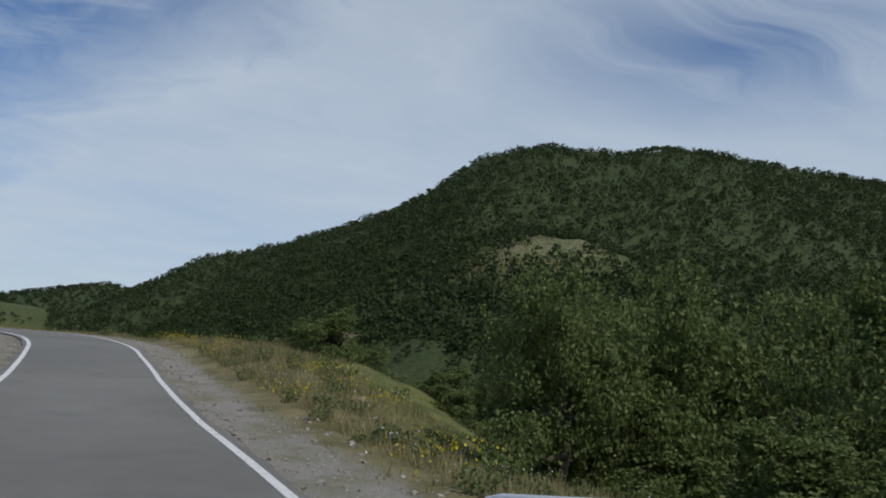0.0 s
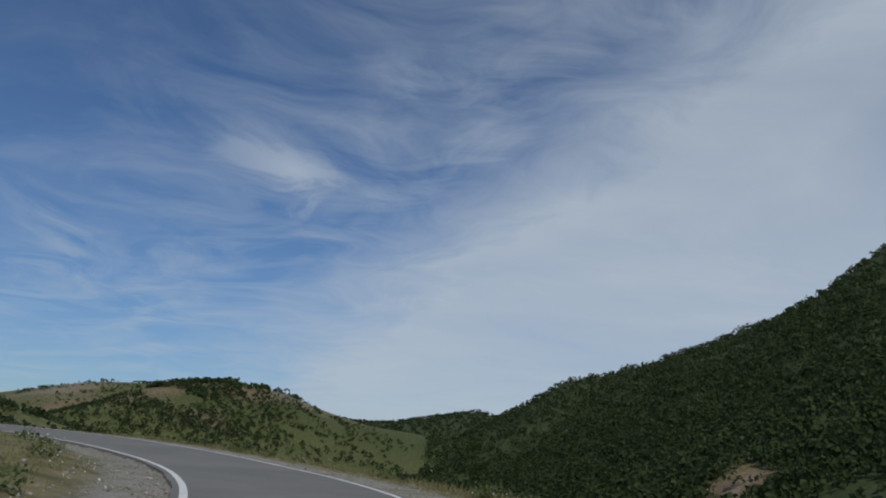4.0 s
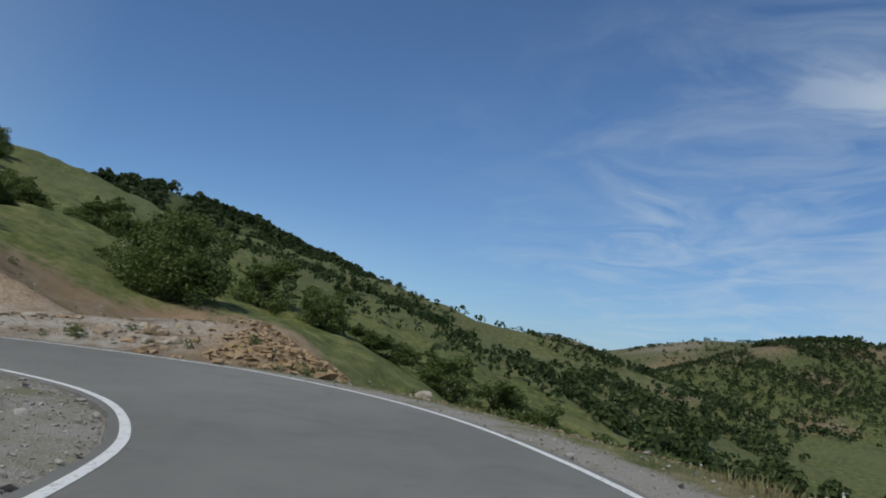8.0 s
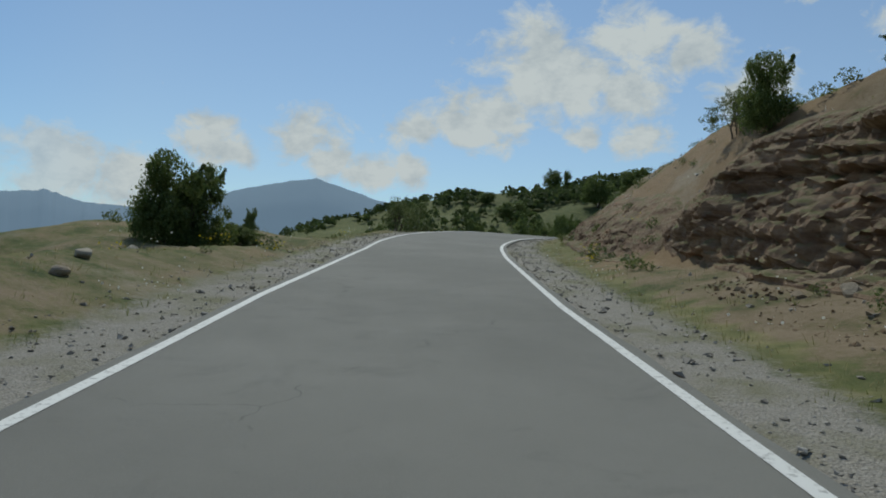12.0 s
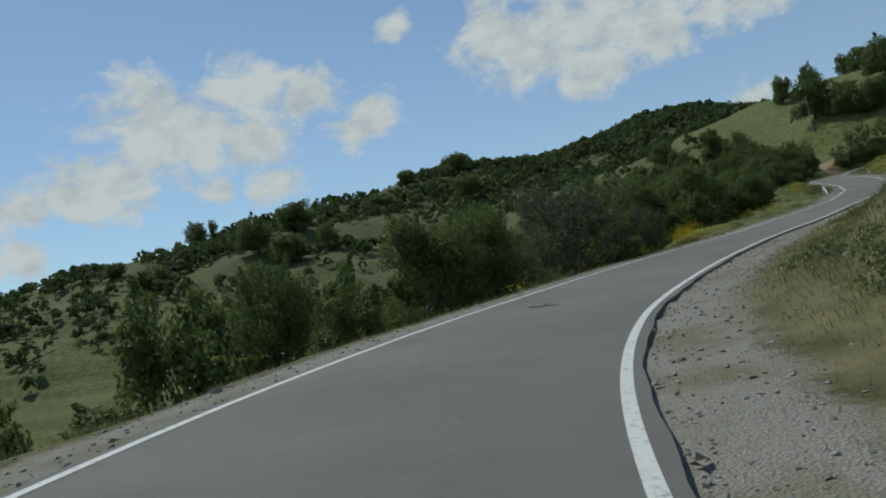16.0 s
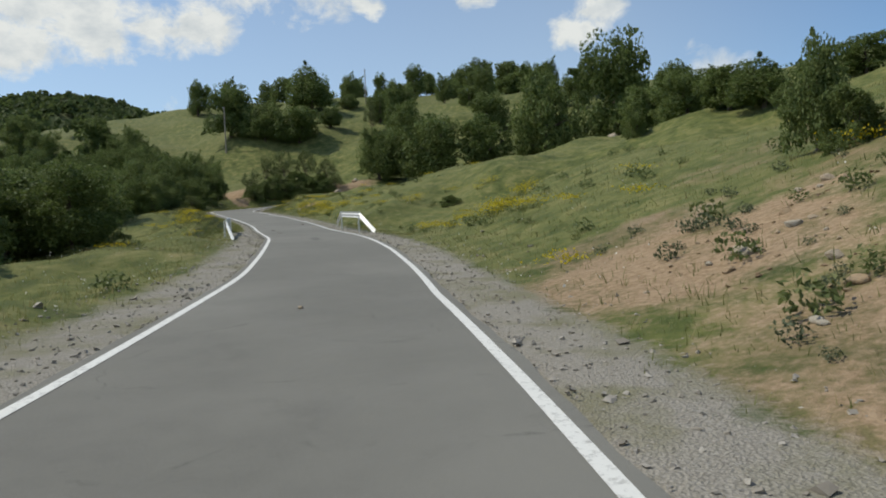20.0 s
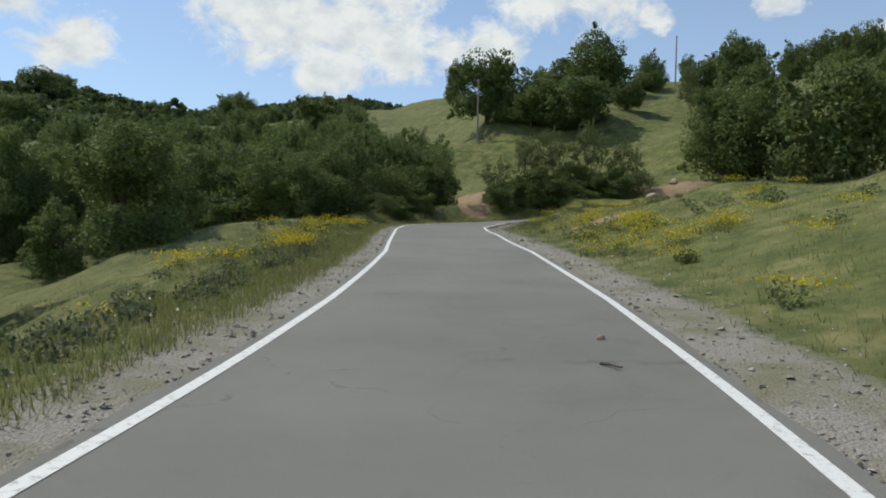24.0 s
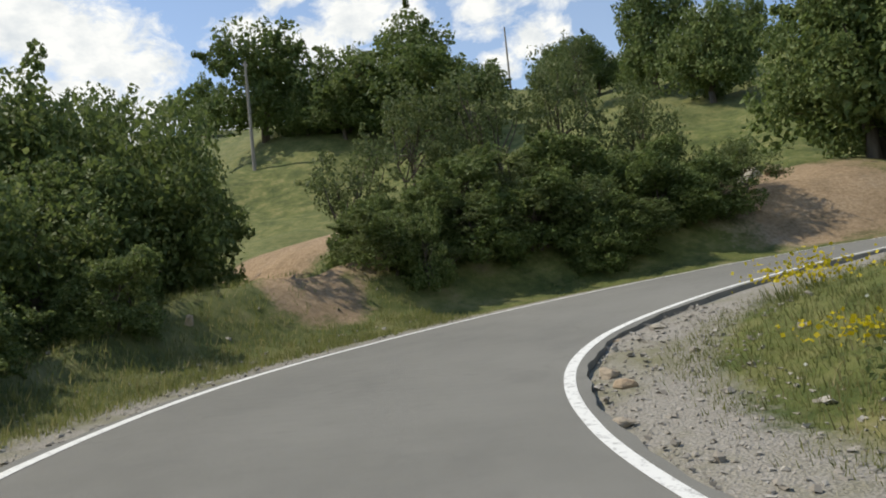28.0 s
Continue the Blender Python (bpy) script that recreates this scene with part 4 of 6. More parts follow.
    chips = np.floor(b * 6.5).astype(int)
    blocks = 0.30 * (LATTICE[cell % 32, row % 32, 3] - 0.5) + 0.16 * (LATTICE[chip % 32, chips % 32, (chip // 32 + 7) % 32] - 0.5)
    calm = 1 - 0.62 * np.clip((out[None] - 8.0) / 2.5, 0, 1)
    push = fade * depth * (0.45 * calm + push * (0.45 + 0.55 * calm) + (broad + blocks + grit) * calm)
    x, y = x - ax[:, None] * push, y - ay[:, None] * push
    z = z + 0.05 * np.clip(fade * 3, 0, 1) - 0.45 * (1 - np.clip(fade * 6, 0, 1)) + 0.5 * fade * depth * grit
    m, k = x.shape
    a = (np.arange(m - 1)[:, None] * k + np.arange(k - 1)[None]).ravel()
    ob = new(name, raw_mesh(name, np.stack([x, y, z], -1).reshape(-1, 3), np.stack([a, a + 1, a + k + 1, a + k], 1), ROCK, False))
    return tagged(ob, label, "rock face", kind="structure")


rock_cut(11.2, 13.75, 3.3, 13.0, 1.0, [(11.3, 2.9), (11.75, 2.85), (12.1, 2.45), (12.6, 2.4), (13.7, 2.8)], [(11.6, 0.25), (11.75, 0.9), (12.5, 0.9), (12.9, 0.45), (13.7, 0.2)], [(11.2, 11.6), (12.1, 12.6), (12.5, 12.0), (12.9, 9.6), (13.3, 8.0), (13.75, 6.6)], "brown layered rock cut with overhanging ledges above the road")
rock_cut(13.6, 16.4, 2.2, 6.8, 0.45, [(13.6, 2.6), (16.4, 4.3)], [(13.6, 0.2), (16.4, 0.2)], [(13.6, 5.6), (15.0, 5.4), (16.4, 6.4)], "crumbling reddish rock bank beside the road")



# ---- trees and bushes ----
def leaf_cloud(rng, lobes, count, size, flat=0.85):
    """Folded leaf sprays scattered through a set of lobes (x, y, z, radius)."""
    lobes = np.array(lobes, float)
    pick = rng.choice(len(lobes), count, p=lobes[:, 3] ** 2 / (lobes[:, 3] ** 2).sum())
    way = rng.normal(size=(count, 3))
    way /= np.linalg.norm(way, axis=1, keepdims=True)
    reach = lobes[pick, 3] * (0.55 + 0.5 * rng.rand(count) ** 0.6) * (1 + 0.10 * rng.normal(size=count) * (rng.rand(count) < 0.3))
    spot = lobes[pick, :3] + way * reach[:, None] * (1, 1, flat)
    face = 0.55 * way + rng.normal(size=(count, 3)) * 0.7 + (0, 0, 0.25)
    face /= np.linalg.norm(face, axis=1, keepdims=True)
    side = np.cross(face, rng.normal(size=(count, 3)))
    side /= np.linalg.norm(side, axis=1, keepdims=True)
    tip = np.cross(face, side)
    s = (size * (0.55 + 0.9 * rng.rand(count)))[:, None]
    fold = face * s * 0.22
    verts = np.stack([spot - tip * s, spot + side * s * 0.62 + fold, spot + tip * s, spot - side * s * 0.62 + fold], 1).reshape(-1, 3)
    return verts, np.arange(count * 4).reshape(-1, 4)


def tube(rng, line, radii, sides=6):
    verts, faces = [], []
    line = np.array(line, float)
    for i, (p, r) in enumerate(zip(line, radii)):
        d = line[min(i + 1, len(line) - 1)] - line[max(i - 1, 0)]
        d /= np.linalg.norm(d) + 1e-9
        u = np.cross(d, (0.31, 0.87, 0.11))
        u /= np.linalg.norm(u)
        v = np.cross(d, u)
        a = np.arange(sides) * 2 * math.pi / sides
        verts.append(p + r * (np.cos(a)[:, None] * u + np.sin(a)[:, None] * v))
    for i in range(len(line) - 1):
        for j in range(sides):
            faces.append((i * sides + j, i * sides + (j + 1) % sides, (i + 1) * sides + (j + 1) % sides, (i + 1) * sides + j))
    return np.concatenate(verts), np.array(faces)


def joined(pieces):
    verts, faces, n0 = [], [], 0
    for v, f in pieces:
        verts.append(v)
        faces.append(f + n0)
        n0 += len(v)
    return np.concatenate(verts), np.concatenate(faces)


def bend(a, b, rng, much, steps=4):
    f = np.linspace(0, 1, steps)[:, None]
    line = np.array(a) * (1 - f) + np.array(b) * f
    line[1:-1] += rng.normal(size=(steps - 2, 3)) * much
    return line


def tree_shape(kind, seed):
    """Trunk and crown of a plant one metre high and one metre wide."""
    rng = np.random.RandomState(seed)
    low, count, size, spread_ = {"o": (0.13, 17000, 0.0160, 0.36), "w": (0.14, 26000, 0.0112, 0.38), "b": (0.24, 12000, 0.0185, 0.37), "s": (0.30, 4400, 0.0130, 0.38), "f": (0.20, 11000, 0.0205, 0.36)}[kind]
    lobes = []
    for i in range({"o": 30, "w": 28, "b": 14, "s": 18, "f": 30}[kind]):
        a, up = rng.uniform(0, 6.28), rng.uniform(0, 1)
        ring = spread_ * (0.40 + 0.75 * rng.rand()) * math.sqrt(max(0.05, 1 - (up * 1.15 - 0.36) ** 2))
        lobes.append((math.cos(a) * ring, math.sin(a) * ring, low + up * (0.82 - low), rng.uniform(0.10, 0.20) * (0.75 if kind == "s" else 1.15 if kind in "fo" else 1.0)))
    lobes.append((0, 0, 0.62, 0.22))
    if kind in "of":
        lobes += [(math.cos(a) * 0.24, math.sin(a) * 0.24, 0.24, 0.14) for a in np.arange(5) * 1.26 + rng.rand()]
    if kind == "b":
        lobes += [(math.cos(a) * 0.27, math.sin(a) * 0.27, 0.15, 0.19) for a in np.arange(6) * 1.05 + rng.rand()]
    small = []
    for x, y, z, r in lobes:
        for _ in range(3):
            way = rng.normal(size=3)
            way /= np.linalg.norm(way)
            small.append((x + way[0] * r * 0.8, y + way[1] * r * 0.8, max(0.04, z + way[2] * r * 0.75), r * rng.uniform(0.35, 0.62)))
    sprays = []
    for x, y, z, r in small:
        if rng.rand() < (0.12 if kind in "fo" else 0.32):
            way = np.array((x, y, (z - 0.45) * 0.8 + 0.06)) + rng.normal(size=3) * 0.10
            way /= np.linalg.norm(way) + 1e-6
            sprays += [(x + way[0] * f, y + way[1] * f, z + way[2] * f, 0.030 - 0.08 * (f - r)) for f in (r, r + 0.03, r + 0.05 + 0.04 * rng.rand())]
    crown = joined([leaf_cloud(rng, lobes, int(count * 0.34), size), leaf_cloud(rng, small, int(count * 0.60), size * 0.92)] + ([leaf_cloud(rng, [(a, b, c, max(d, 0.012)) for a, b, c, d in sprays], int(count * 0.14), size * 0.85)] if sprays else []))
    points = crown[0]
    rise = 1.0 / np.percentile(points[:, 2], 98.5)
    girth = 0.5 / np.percentile(np.hypot(points[:, 0], points[:, 1]), 94)
    crown = (points * (girth, girth, rise), crown[1])
    lobes = [(x * girth, y * girth, z * rise, r) for x, y, z, r in lobes]
    limbs = []
    stems = 1 if kind in "owf" else 3
    for k in range(stems):
        foot = (0.0, 0.0, -0.05) if stems == 1 else (0.05 * math.cos(k * 2.1), 0.05 * math.sin(k * 2.1), -0.05)
        top = (rng.normal() * 0.05 + (0 if stems == 1 else 0.12 * math.cos(k * 2.1)), rng.normal() * 0.05 + (0 if stems == 1 else 0.12 * math.sin(k * 2.1)), 0.70)
        line = bend(foot, top, rng, 0.02, 6)
        r = 0.042 if stems == 1 else 0.020
        limbs.append(tube(rng, line, np.linspace(r, r * 0.25, 6)))
        for x, y, z, rad in [lobes[j] for j in rng.choice(len(lobes), 6 if stems == 1 else 4, replace=False)]:
            i = rng.randint(2, 4)
            limbs.append(tube(rng, bend(line[i], (x, y, z), rng, 0.02), np.linspace(r * 0.5, 0.004, 4), 5))
    return joined(limbs), crown


SHAPES = {}
LABELS = {
    "o": ("green broad-leaved tree with a dense rounded crown on the hillside", "tree"),
    "b": ("dense green bush growing down to the grass of the slope", "bush"),
    "s": ("open shrubby tree with several thin stems and sparse leaves", "tree"),
    "w": ("leafy tree at the wood's edge, branched down to the ground", "tree"),
    "f": ("rounded broad-leaved tree standing on the green pasture", "tree"),
    "p": ("silvery green willow-like tree in the roadside thicket", "tree"),
}
for kind, seeds in (("o", (11, 12, 13, 14)), ("w", (51, 52, 53)), ("f", (61, 62, 63)), ("b", (21, 22, 23)), ("s", (31, 32)), ("p", (41,))):
    SHAPES[kind] = []
    for seed in seeds:
        (tv, tf), (cv, cf) = tree_shape("s" if kind == "p" else kind, seed)
        SHAPES[kind].append((raw_mesh("trunk", tv, tf, BARK), raw_mesh("crown", cv, cf, {"o": LEAF, "w": LEAF, "f": LEAF, "b": LEAF, "s": SHRUB, "p": PALE}[kind], False)))
PLANTED = {}
pick_shape = random.Random(5)


def plant(kind, x, y, tall, wide, group, sink=0.12):
    """A tree or bush of that height and width at its place."""
    if height(np.array([x]), np.array([y]))[1][0] < 0.5 + 0.28 * wide:
        return None
    which = pick_shape.randrange(len(SHAPES[kind]))
    wide = max(wide, tall * 0.45)
    m = Matrix.LocRotScale((x, y, ground_at(x, y) - sink), Euler((pick_shape.uniform(-0.05, 0.05), pick_shape.uniform(-0.05, 0.05), pick_shape.uniform(0, 6.28))), (wide, wide, tall))
    if (kind, which) in PLANTED:
        ob = copy_thing(PLANTED[kind, which], m)
        ob.matrix_basis = m
    else:
        ob = PLANTED[kind, which] = new("bush" if kind == "b" else "tree")
        ob.matrix_basis = m
        trunk, crown = SHAPES[kind][which]
        for me in (trunk, crown):
            child = new(me.name, me)
            child.parent = ob
    return tagged(ob, *LABELS[kind], group)


BANK_TREES = [(-83.3, 17.1, 4.2, 4.2, 'b'), (-82.5, 6.4, 4.0, 5.0, 'o'), (-85.0, 12.0, 4.4, 5.0, 'b'), (-80.0, 13.5, 4.0, 4.4, 'b'), (-91.6, 17.4, 3.1, 3.8, 'o'), (-93.4, 21.1, 1.9, 3.1, 'b'), (-72.9, 23.4, 3.7, 3.4, 'b'), (-74.9, 18.6, 3.3, 3.9, 'b'), (-79.6, 9.1, 3.6, 4.5, 'o'), (-69.5, 9.7, 2.8, 3.8, 'b'), (-74.8, 7.2, 3.0, 2.6, 'o'), (-65.3, 9.6, 4.3, 1.9, 's'), (-63.5, 9.1, 2.1, 1.8, 's'), (-67.0, 9.1, 2.5, 1.8, 'b'), (-62.6, 8.4, 1.5, 1.8, 'b'), (-59.7, 6.8, 2.9, 5.2, 'o'), (-84.1, 21.2, 2.5, 3.1, 'b'), (-85.4, 22.5, 1.0, 1.4, 'b'), (-55.5, 4.4, 2.0, 2.8, 'o'), (-54.0, 4.0, 1.3, 1.5, 's'), (-51.3, 3.3, 2.2, 2.1, 'o'), (-50.2, 2.2, 1.1, 0.9, 'b'), (-47.2, 0.9, 1.9, 1.5, 'o'), (-46.0, -0.5, 1.4, 1.6, 's'), (-57.9, 5.9, 1.2, 1.3, 'b'), (-61.9, 6.6, 1.4, 1.1, 'b')]
HAIRPIN = [(-77.1, 34.0, 4.3, 5.2, 'o'), (-80.8, 31.2, 3.0, 3.8, 'b'), (-87.2, 38.0, 3.0, 4.2, 'b'), (-85.0, 41.9, 2.3, 3.8, 'b'), (-88.0, 45.2, 1.4, 3.1, 'b'), (-102.5, 23.4, 2.7, 5.0, 'b'), (-111.9, 13.8, 2.5, 3.7, 'b'), (-89.1, 47.5, 1.7, 4.2, 'b'), (-94.0, 52.4, 2.9, 5.2, 'b'), (-91.0, 55.8, 2.9, 5.6, 'b'), (-84.4, 57.0, 2.4, 4.6, 'b'), (-86.6, 61.3, 2.6, 5.4, 'b'), (-83.9, 65.3, 3.6, 5.0, 'b'), (-148.5, 48.3, 1.5, 2.8, 'f'), (-99.0, 72.3, 2.7, 5.0, 'b'), (-81.7, 82.8, 6.6, 6.0, 'w'), (-79.0, 85.5, 6.0, 5.0, 'w'), (-84.5, 80.0, 5.0, 5.0, 'b')]
FIRST_LEG = [(-33.3, 8.9, 2.5, 1.9, 'o'), (-33.5, 7.7, 2.3, 1.7, 'b'), (-33.6, 8.4, 1.9, 1.6, 'b'), (-31.6, 4.6, 1.1, 0.6, 'b'), (-32.2, 5.3, 0.7, 1.2, 'b'), (-25.9, -10.3, 2.0, 2.1, 's'), (-27.9, 1.4, 0.9, 1.6, 'b'), (1.4, 14.9, 4.4, 3.4, 'w'), (3.5, 16.8, 5.8, 4.4, 'w'), (6.5, 18.0, 6.2, 4.8, 'w'), (0.2, 16.6, 3.0, 1.3, 's'), (8.0, 14.0, 5.6, 4.4, 'w')]
DIP = [(-16.2, -23.5, 6.3, 3.6, 's'), (-14.0, -22.5, 4.6, 2.6, 'b'), (-1.6, -28.5, 7.0, 3.0, 'o'), (-13.6, -27.3, 4.4, 2.6, 'b'), (-18.3, -26.1, 3.2, 2.2, 'b'), (-17.1, -32.6, 4.5, 2.6, 'b'), (-19.0, -38.2, 5.8, 3.9, 'b'), (-19.9, -43.0, 6.2, 3.6, 'w'), (-23.8, -40.1, 3.2, 2.6, 'b'), (-25.3, -46.7, 5.5, 4.2, 'w'), (-27.4, -49.3, 5.2, 3.4, 'w'), (-31.2, -52.4, 5.5, 5.0, 'p'), (-17.7, -44.0, 6.0, 3.4, 'b'), (-18.5, -46.7, 6.3, 3.6, 'b'), (-19.7, -49.4, 6.4, 3.6, 'b'), (-21.2, -52.1, 6.2, 3.8, 'b'), (-23.0, -53.6, 6.2, 3.9, 'b'), (-24.7, -56.9, 8.0, 4.8, 'w'), (-26.8, -55.2, 5.4, 3.4, 'b'), (-27.8, -53.3, 4.0, 2.8, 'p')]
DIP_SOUTH = [(-30.0, -63.3, 8.2, 4.2, 'p'), (-32.9, -71.2, 7.9, 6.4, 'w'), (-33.6, -65.1, 4.7, 3.6, 'b'), (-36.4, -68.4, 4.2, 2.6, 'p'), (-38.1, -84.0, 7.9, 7.0, 'w'), (-44.0, -90.0, 7.0, 6.5, 'w'), (-51.8, -98.5, 3.9, 5.9, 'w'), (-42.6, -83.0, 4.2, 4.0, 'b'), (-35.0, -70.6, 3.8, 4.0, 'w'), (-37.2, -78.0, 4.3, 5.0, 'w'), (-39.6, -83.4, 4.1, 2.8, 'p'), (-46.4, -94.5, 5.9, 5.3, 'w'), (-52.6, -104.5, 4.6, 6.0, 'w'), (-42.8, -99.6, 8.6, 7.6, 'w'), (-49.0, -101.0, 4.9, 5.0, 'b'), (-34.8, -92.2, 8.6, 6.3, 'w'), (-49.7, -110.3, 5.6, 5.8, 'w'), (-54.7, -121.7, 7.4, 6.0, 'w'), (-59.2, -132.7, 5.4, 6.2, 'w'), (-50.2, -103.4, 3.9, 3.8, 'b'), (-52.6, -115.9, 5.3, 4.9, 'b')]
SLOPE = [(-132.4, -133.8, 16.6, 10.5, 'f'), (-119.4, -136.1, 12.8, 8.6, 'f'), (-101.4, -150.8, 7.2, 6.6, 'f'), (-105.6, -144.3, 9.0, 7.4, 'f'), (-107.4, -137.4, 7.3, 5.4, 'f'), (-111.5, -140.0, 8.0, 6.5, 'f'), (-95.2, -194.5, 9.0, 8.0, 'f'), (-98.0, -192.0, 3.8, 3.6, 'f'), (-112.1, -187.0, 4.1, 3.8, 'f'), (-130.2, -160.9, 6.2, 7.0, 'f'), (-123.5, -187.1, 5.8, 4.6, 'f'), (-93.4, -100.0, 2.2, 2.2, 'b'), (-77.9, -104.6, 0.8, 1.6, 'b'), (-57.5, -64.9, 1.5, 1.5, 'b'), (-59.4, -66.2, 1.9, 1.5, 'o'), (-60.6, -65.6, 2.6, 1.8, 'o'), (-59.6, -63.3, 2.5, 2.2, 'o'), (-61.4, -70.0, 2.5, 1.2, 'o'), (-61.0, -69.2, 1.2, 1.3, 'b'), (-94.1, -89.5, 3.2, 4.4, 'f'), (-96.3, -93.4, 3.2, 4.2, 'f'), (-97.5, -84.2, 2.6, 3.2, 'f'), (-98.6, -98.6, 3.4, 4.2, 'f'), (-90.8, -85.8, 2.0, 2.1, 'b'), (-103.0, -103.0, 4.2, 4.6, 'f'), (-108.0, -110.0, 4.4, 5.0, 'f'), (-68.6, -92.0, 0.7, 1.3, 'b')]
CORNER = [(-100.1, -188.8, 6.8, 6.8, 'f'), (-116.3, -203.5, 9.0, 9.0, 'f'), (-103.8, -183.5, 6.4, 6.8, 'f'), (-97.2, -190.5, 3.7, 3.2, 'f'), (-99.1, -187.8, 4.8, 4.2, 'f'), (-127.1, -206.3, 3.3, 4.0, 'f'), (-118.0, -180.9, 6.4, 3.4, 's'), (-126.4, -186.9, 5.7, 4.0, 'f'), (-119.5, -174.3, 8.4, 5.8, 'f'), (-116.5, -167.6, 7.2, 5.2, 'f'), (-100.5, -150.8, 7.2, 6.4, 'w')]
BEND_SHRUBS = [(-83.4, -157.0, 3.8, 3.1, 's'), (-89.0, -157.2, 4.9, 3.6, 's'), (-92.0, -157.0, 5.6, 3.4, 's'), (-94.6, -155.8, 4.5, 3.2, 's'), (-86.6, -158.6, 4.2, 3.0, 's'), (-84.6, -154.6, 1.6, 2.4, 'b'), (-88.6, -154.9, 1.9, 2.8, 'b'), (-91.2, -154.9, 1.8, 2.6, 'b'), (-93.4, -154.4, 1.5, 2.2, 'b'), (-82.9, -155.4, 1.8, 2.0, 'b'), (-82.6, -153.8, 1.5, 2.2, 'b'), (-86.0, -154.6, 2.1, 3.0, 'b'), (-87.4, -154.6, 2.0, 2.8, 's'), (-89.8, -154.3, 2.2, 2.8, 'b'), (-92.2, -153.6, 1.9, 2.6, 'b'), (-94.0, -152.6, 1.5, 2.2, 's')]
SOUTH_HILL = [(115.5, -305.6, 9.5, 8.5, 'f'), (103.8, -297, 9.1, 3.6, 'f'), (36.3, -384.9, 8.1, 8.1, 'f'), (9, -387.3, 9.3, 14.1, 'f'), (140.6, -249.5, 4.2, 3.3, 'f'), (149.8, -234.8, 4.1, 3.7, 'f'), (148, -222.9, 4.4, 5.7, 'f'), (59, -268.8, 8.7, 9.6, 'f'), (63.1, -241.1, 12, 12, 'f'), (37.9, -238.8, 8.5, 6.4, 'f'), (48.3, -228.4, 7.4, 9.3, 'f'), (89.6, -221.2, 7.8, 11.8, 'f'), (37.8, -320.4, 7.4, 12, 'f'), (114.1, -240.9, 5, 7.4, 'f'), (-0.9, -324, 9.3, 12, 'f'), (56.8, -265, 10.6, 11.5, 'f'), (37.7, -402.7, 7.2, 6.6, 'f'), (11.7, -426.1, 9.6, 11.5, 'f'), (-25.6, -409.2, 6.7, 5.5, 'f'), (46.7, -226, 8.1, 9.7, 'f'), (42.3, -252.2, 8.2, 6.2, 'f')]
WOOD_EDGE = [(-79.2, -163.4, 8.2, 5.2, 'o'), (-76.4, -165.4, 8.5, 6.8, 'o'), (-71.6, -162.8, 8.2, 6.4, 'o'), (-67.2, -165.3, 7.8, 6.3, 'o'), (-63.1, -161.1, 8.6, 6.1, 'o'), (-58.2, -164.5, 9.3, 6.0, 'o'), (-55.5, -157.8, 9.0, 5.5, 'o'), (-52.7, -154.9, 8.4, 4.7, 'o'), (-55.5, -205.6, 1.5, 2.2, 's'), (-42.8, -208.3, 1.3, 1.9, 'o'), (-50.2, -151.9, 8.1, 5.2, 'o'), (-56.4, -147.7, 3.2, 3.2, 'o'), (-59.2, -150.5, 4.1, 3.8, 'b'), (-54.0, -144.8, 4.1, 3.1, 'b'), (-74.0, -159.4, 4.6, 4.4, 'w'), (-69.5, -158.8, 4.8, 4.6, 'w'), (-65.0, -157.2, 4.6, 4.4, 'w'), (-61.5, -154.0, 4.4, 4.4, 'w')]

for rows, group in ((BANK_TREES, "trees above the rock cut"), (HAIRPIN, "bushes round the hairpin"), (FIRST_LEG, "bushes beside the first leg"), (DIP, "thicket in the dip"), (DIP_SOUTH, "thicket in the dip"), (SOUTH_HILL, "trees on the southern hill"), (BEND_SHRUBS, "undergrowth along the last bend"), (SLOPE, "trees on the south slope"), (CORNER, "trees above the last bend"), (WOOD_EDGE, "trees of the roadside wood")):
    for x, y, tall, wide, kind in rows:
        kind = "w" if rows is WOOD_EDGE and kind == "o" else "f" if rows is SLOPE and kind == "o" else kind
        plant(kind, x, y, tall, wide * (1.15 if kind == "f" else 1.0), group)

# the wood comes down to the road before the last bend
rng = random.Random(31)
for i in range(18):
    s = 28.3 + 1.9 * i / 18 + rng.uniform(-0.05, 0.05)
    at = int((s + 3) * 24)
    near = i % 3 == 0
    off = LEFT[at] + (rng.uniform(6.0, 7.5) if near else rng.uniform(8.5, 15.0))
    plant("w", ROAD[at, 0] - ACROSS[at, 0] * off, ROAD[at, 1] - ACROSS[at, 1] * off, rng.uniform(4.2, 5.6) if near else rng.uniform(7.4, 8.6) if s > 29.2 else rng.uniform(5.2, 6.6), rng.uniform(4.2, 5.4) if near else rng.uniform(5.5, 7.5), "trees of the roadside wood", 0.3)
for i in range(34):
    at = int((rng.uniform(28.9, 31.9) + 3) * 24)
    off = LEFT[at] + rng.uniform(2.6, 7.0)
    if 30.0 < STATION[at] < 30.45:
        continue
    plant("b" if rng.random() < 0.7 else "s", ROAD[at, 0] - ACROSS[at, 0] * off, ROAD[at, 1] - ACROSS[at, 1] * off, rng.uniform(0.8, 1.9), rng.uniform(1.2, 2.4), "undergrowth along the last bend")
for i in range(17):
    f = i / 16
    plant(("b", "s", "b")[i % 3], -84.3 - 9.0 * f + rng.uniform(-0.4, 0.4), -154.1 + 3.0 * f + rng.uniform(-0.4, 0.4), rng.uniform(1.2, 2.0), rng.uniform(2.0, 2.8), "undergrowth along the last bend")
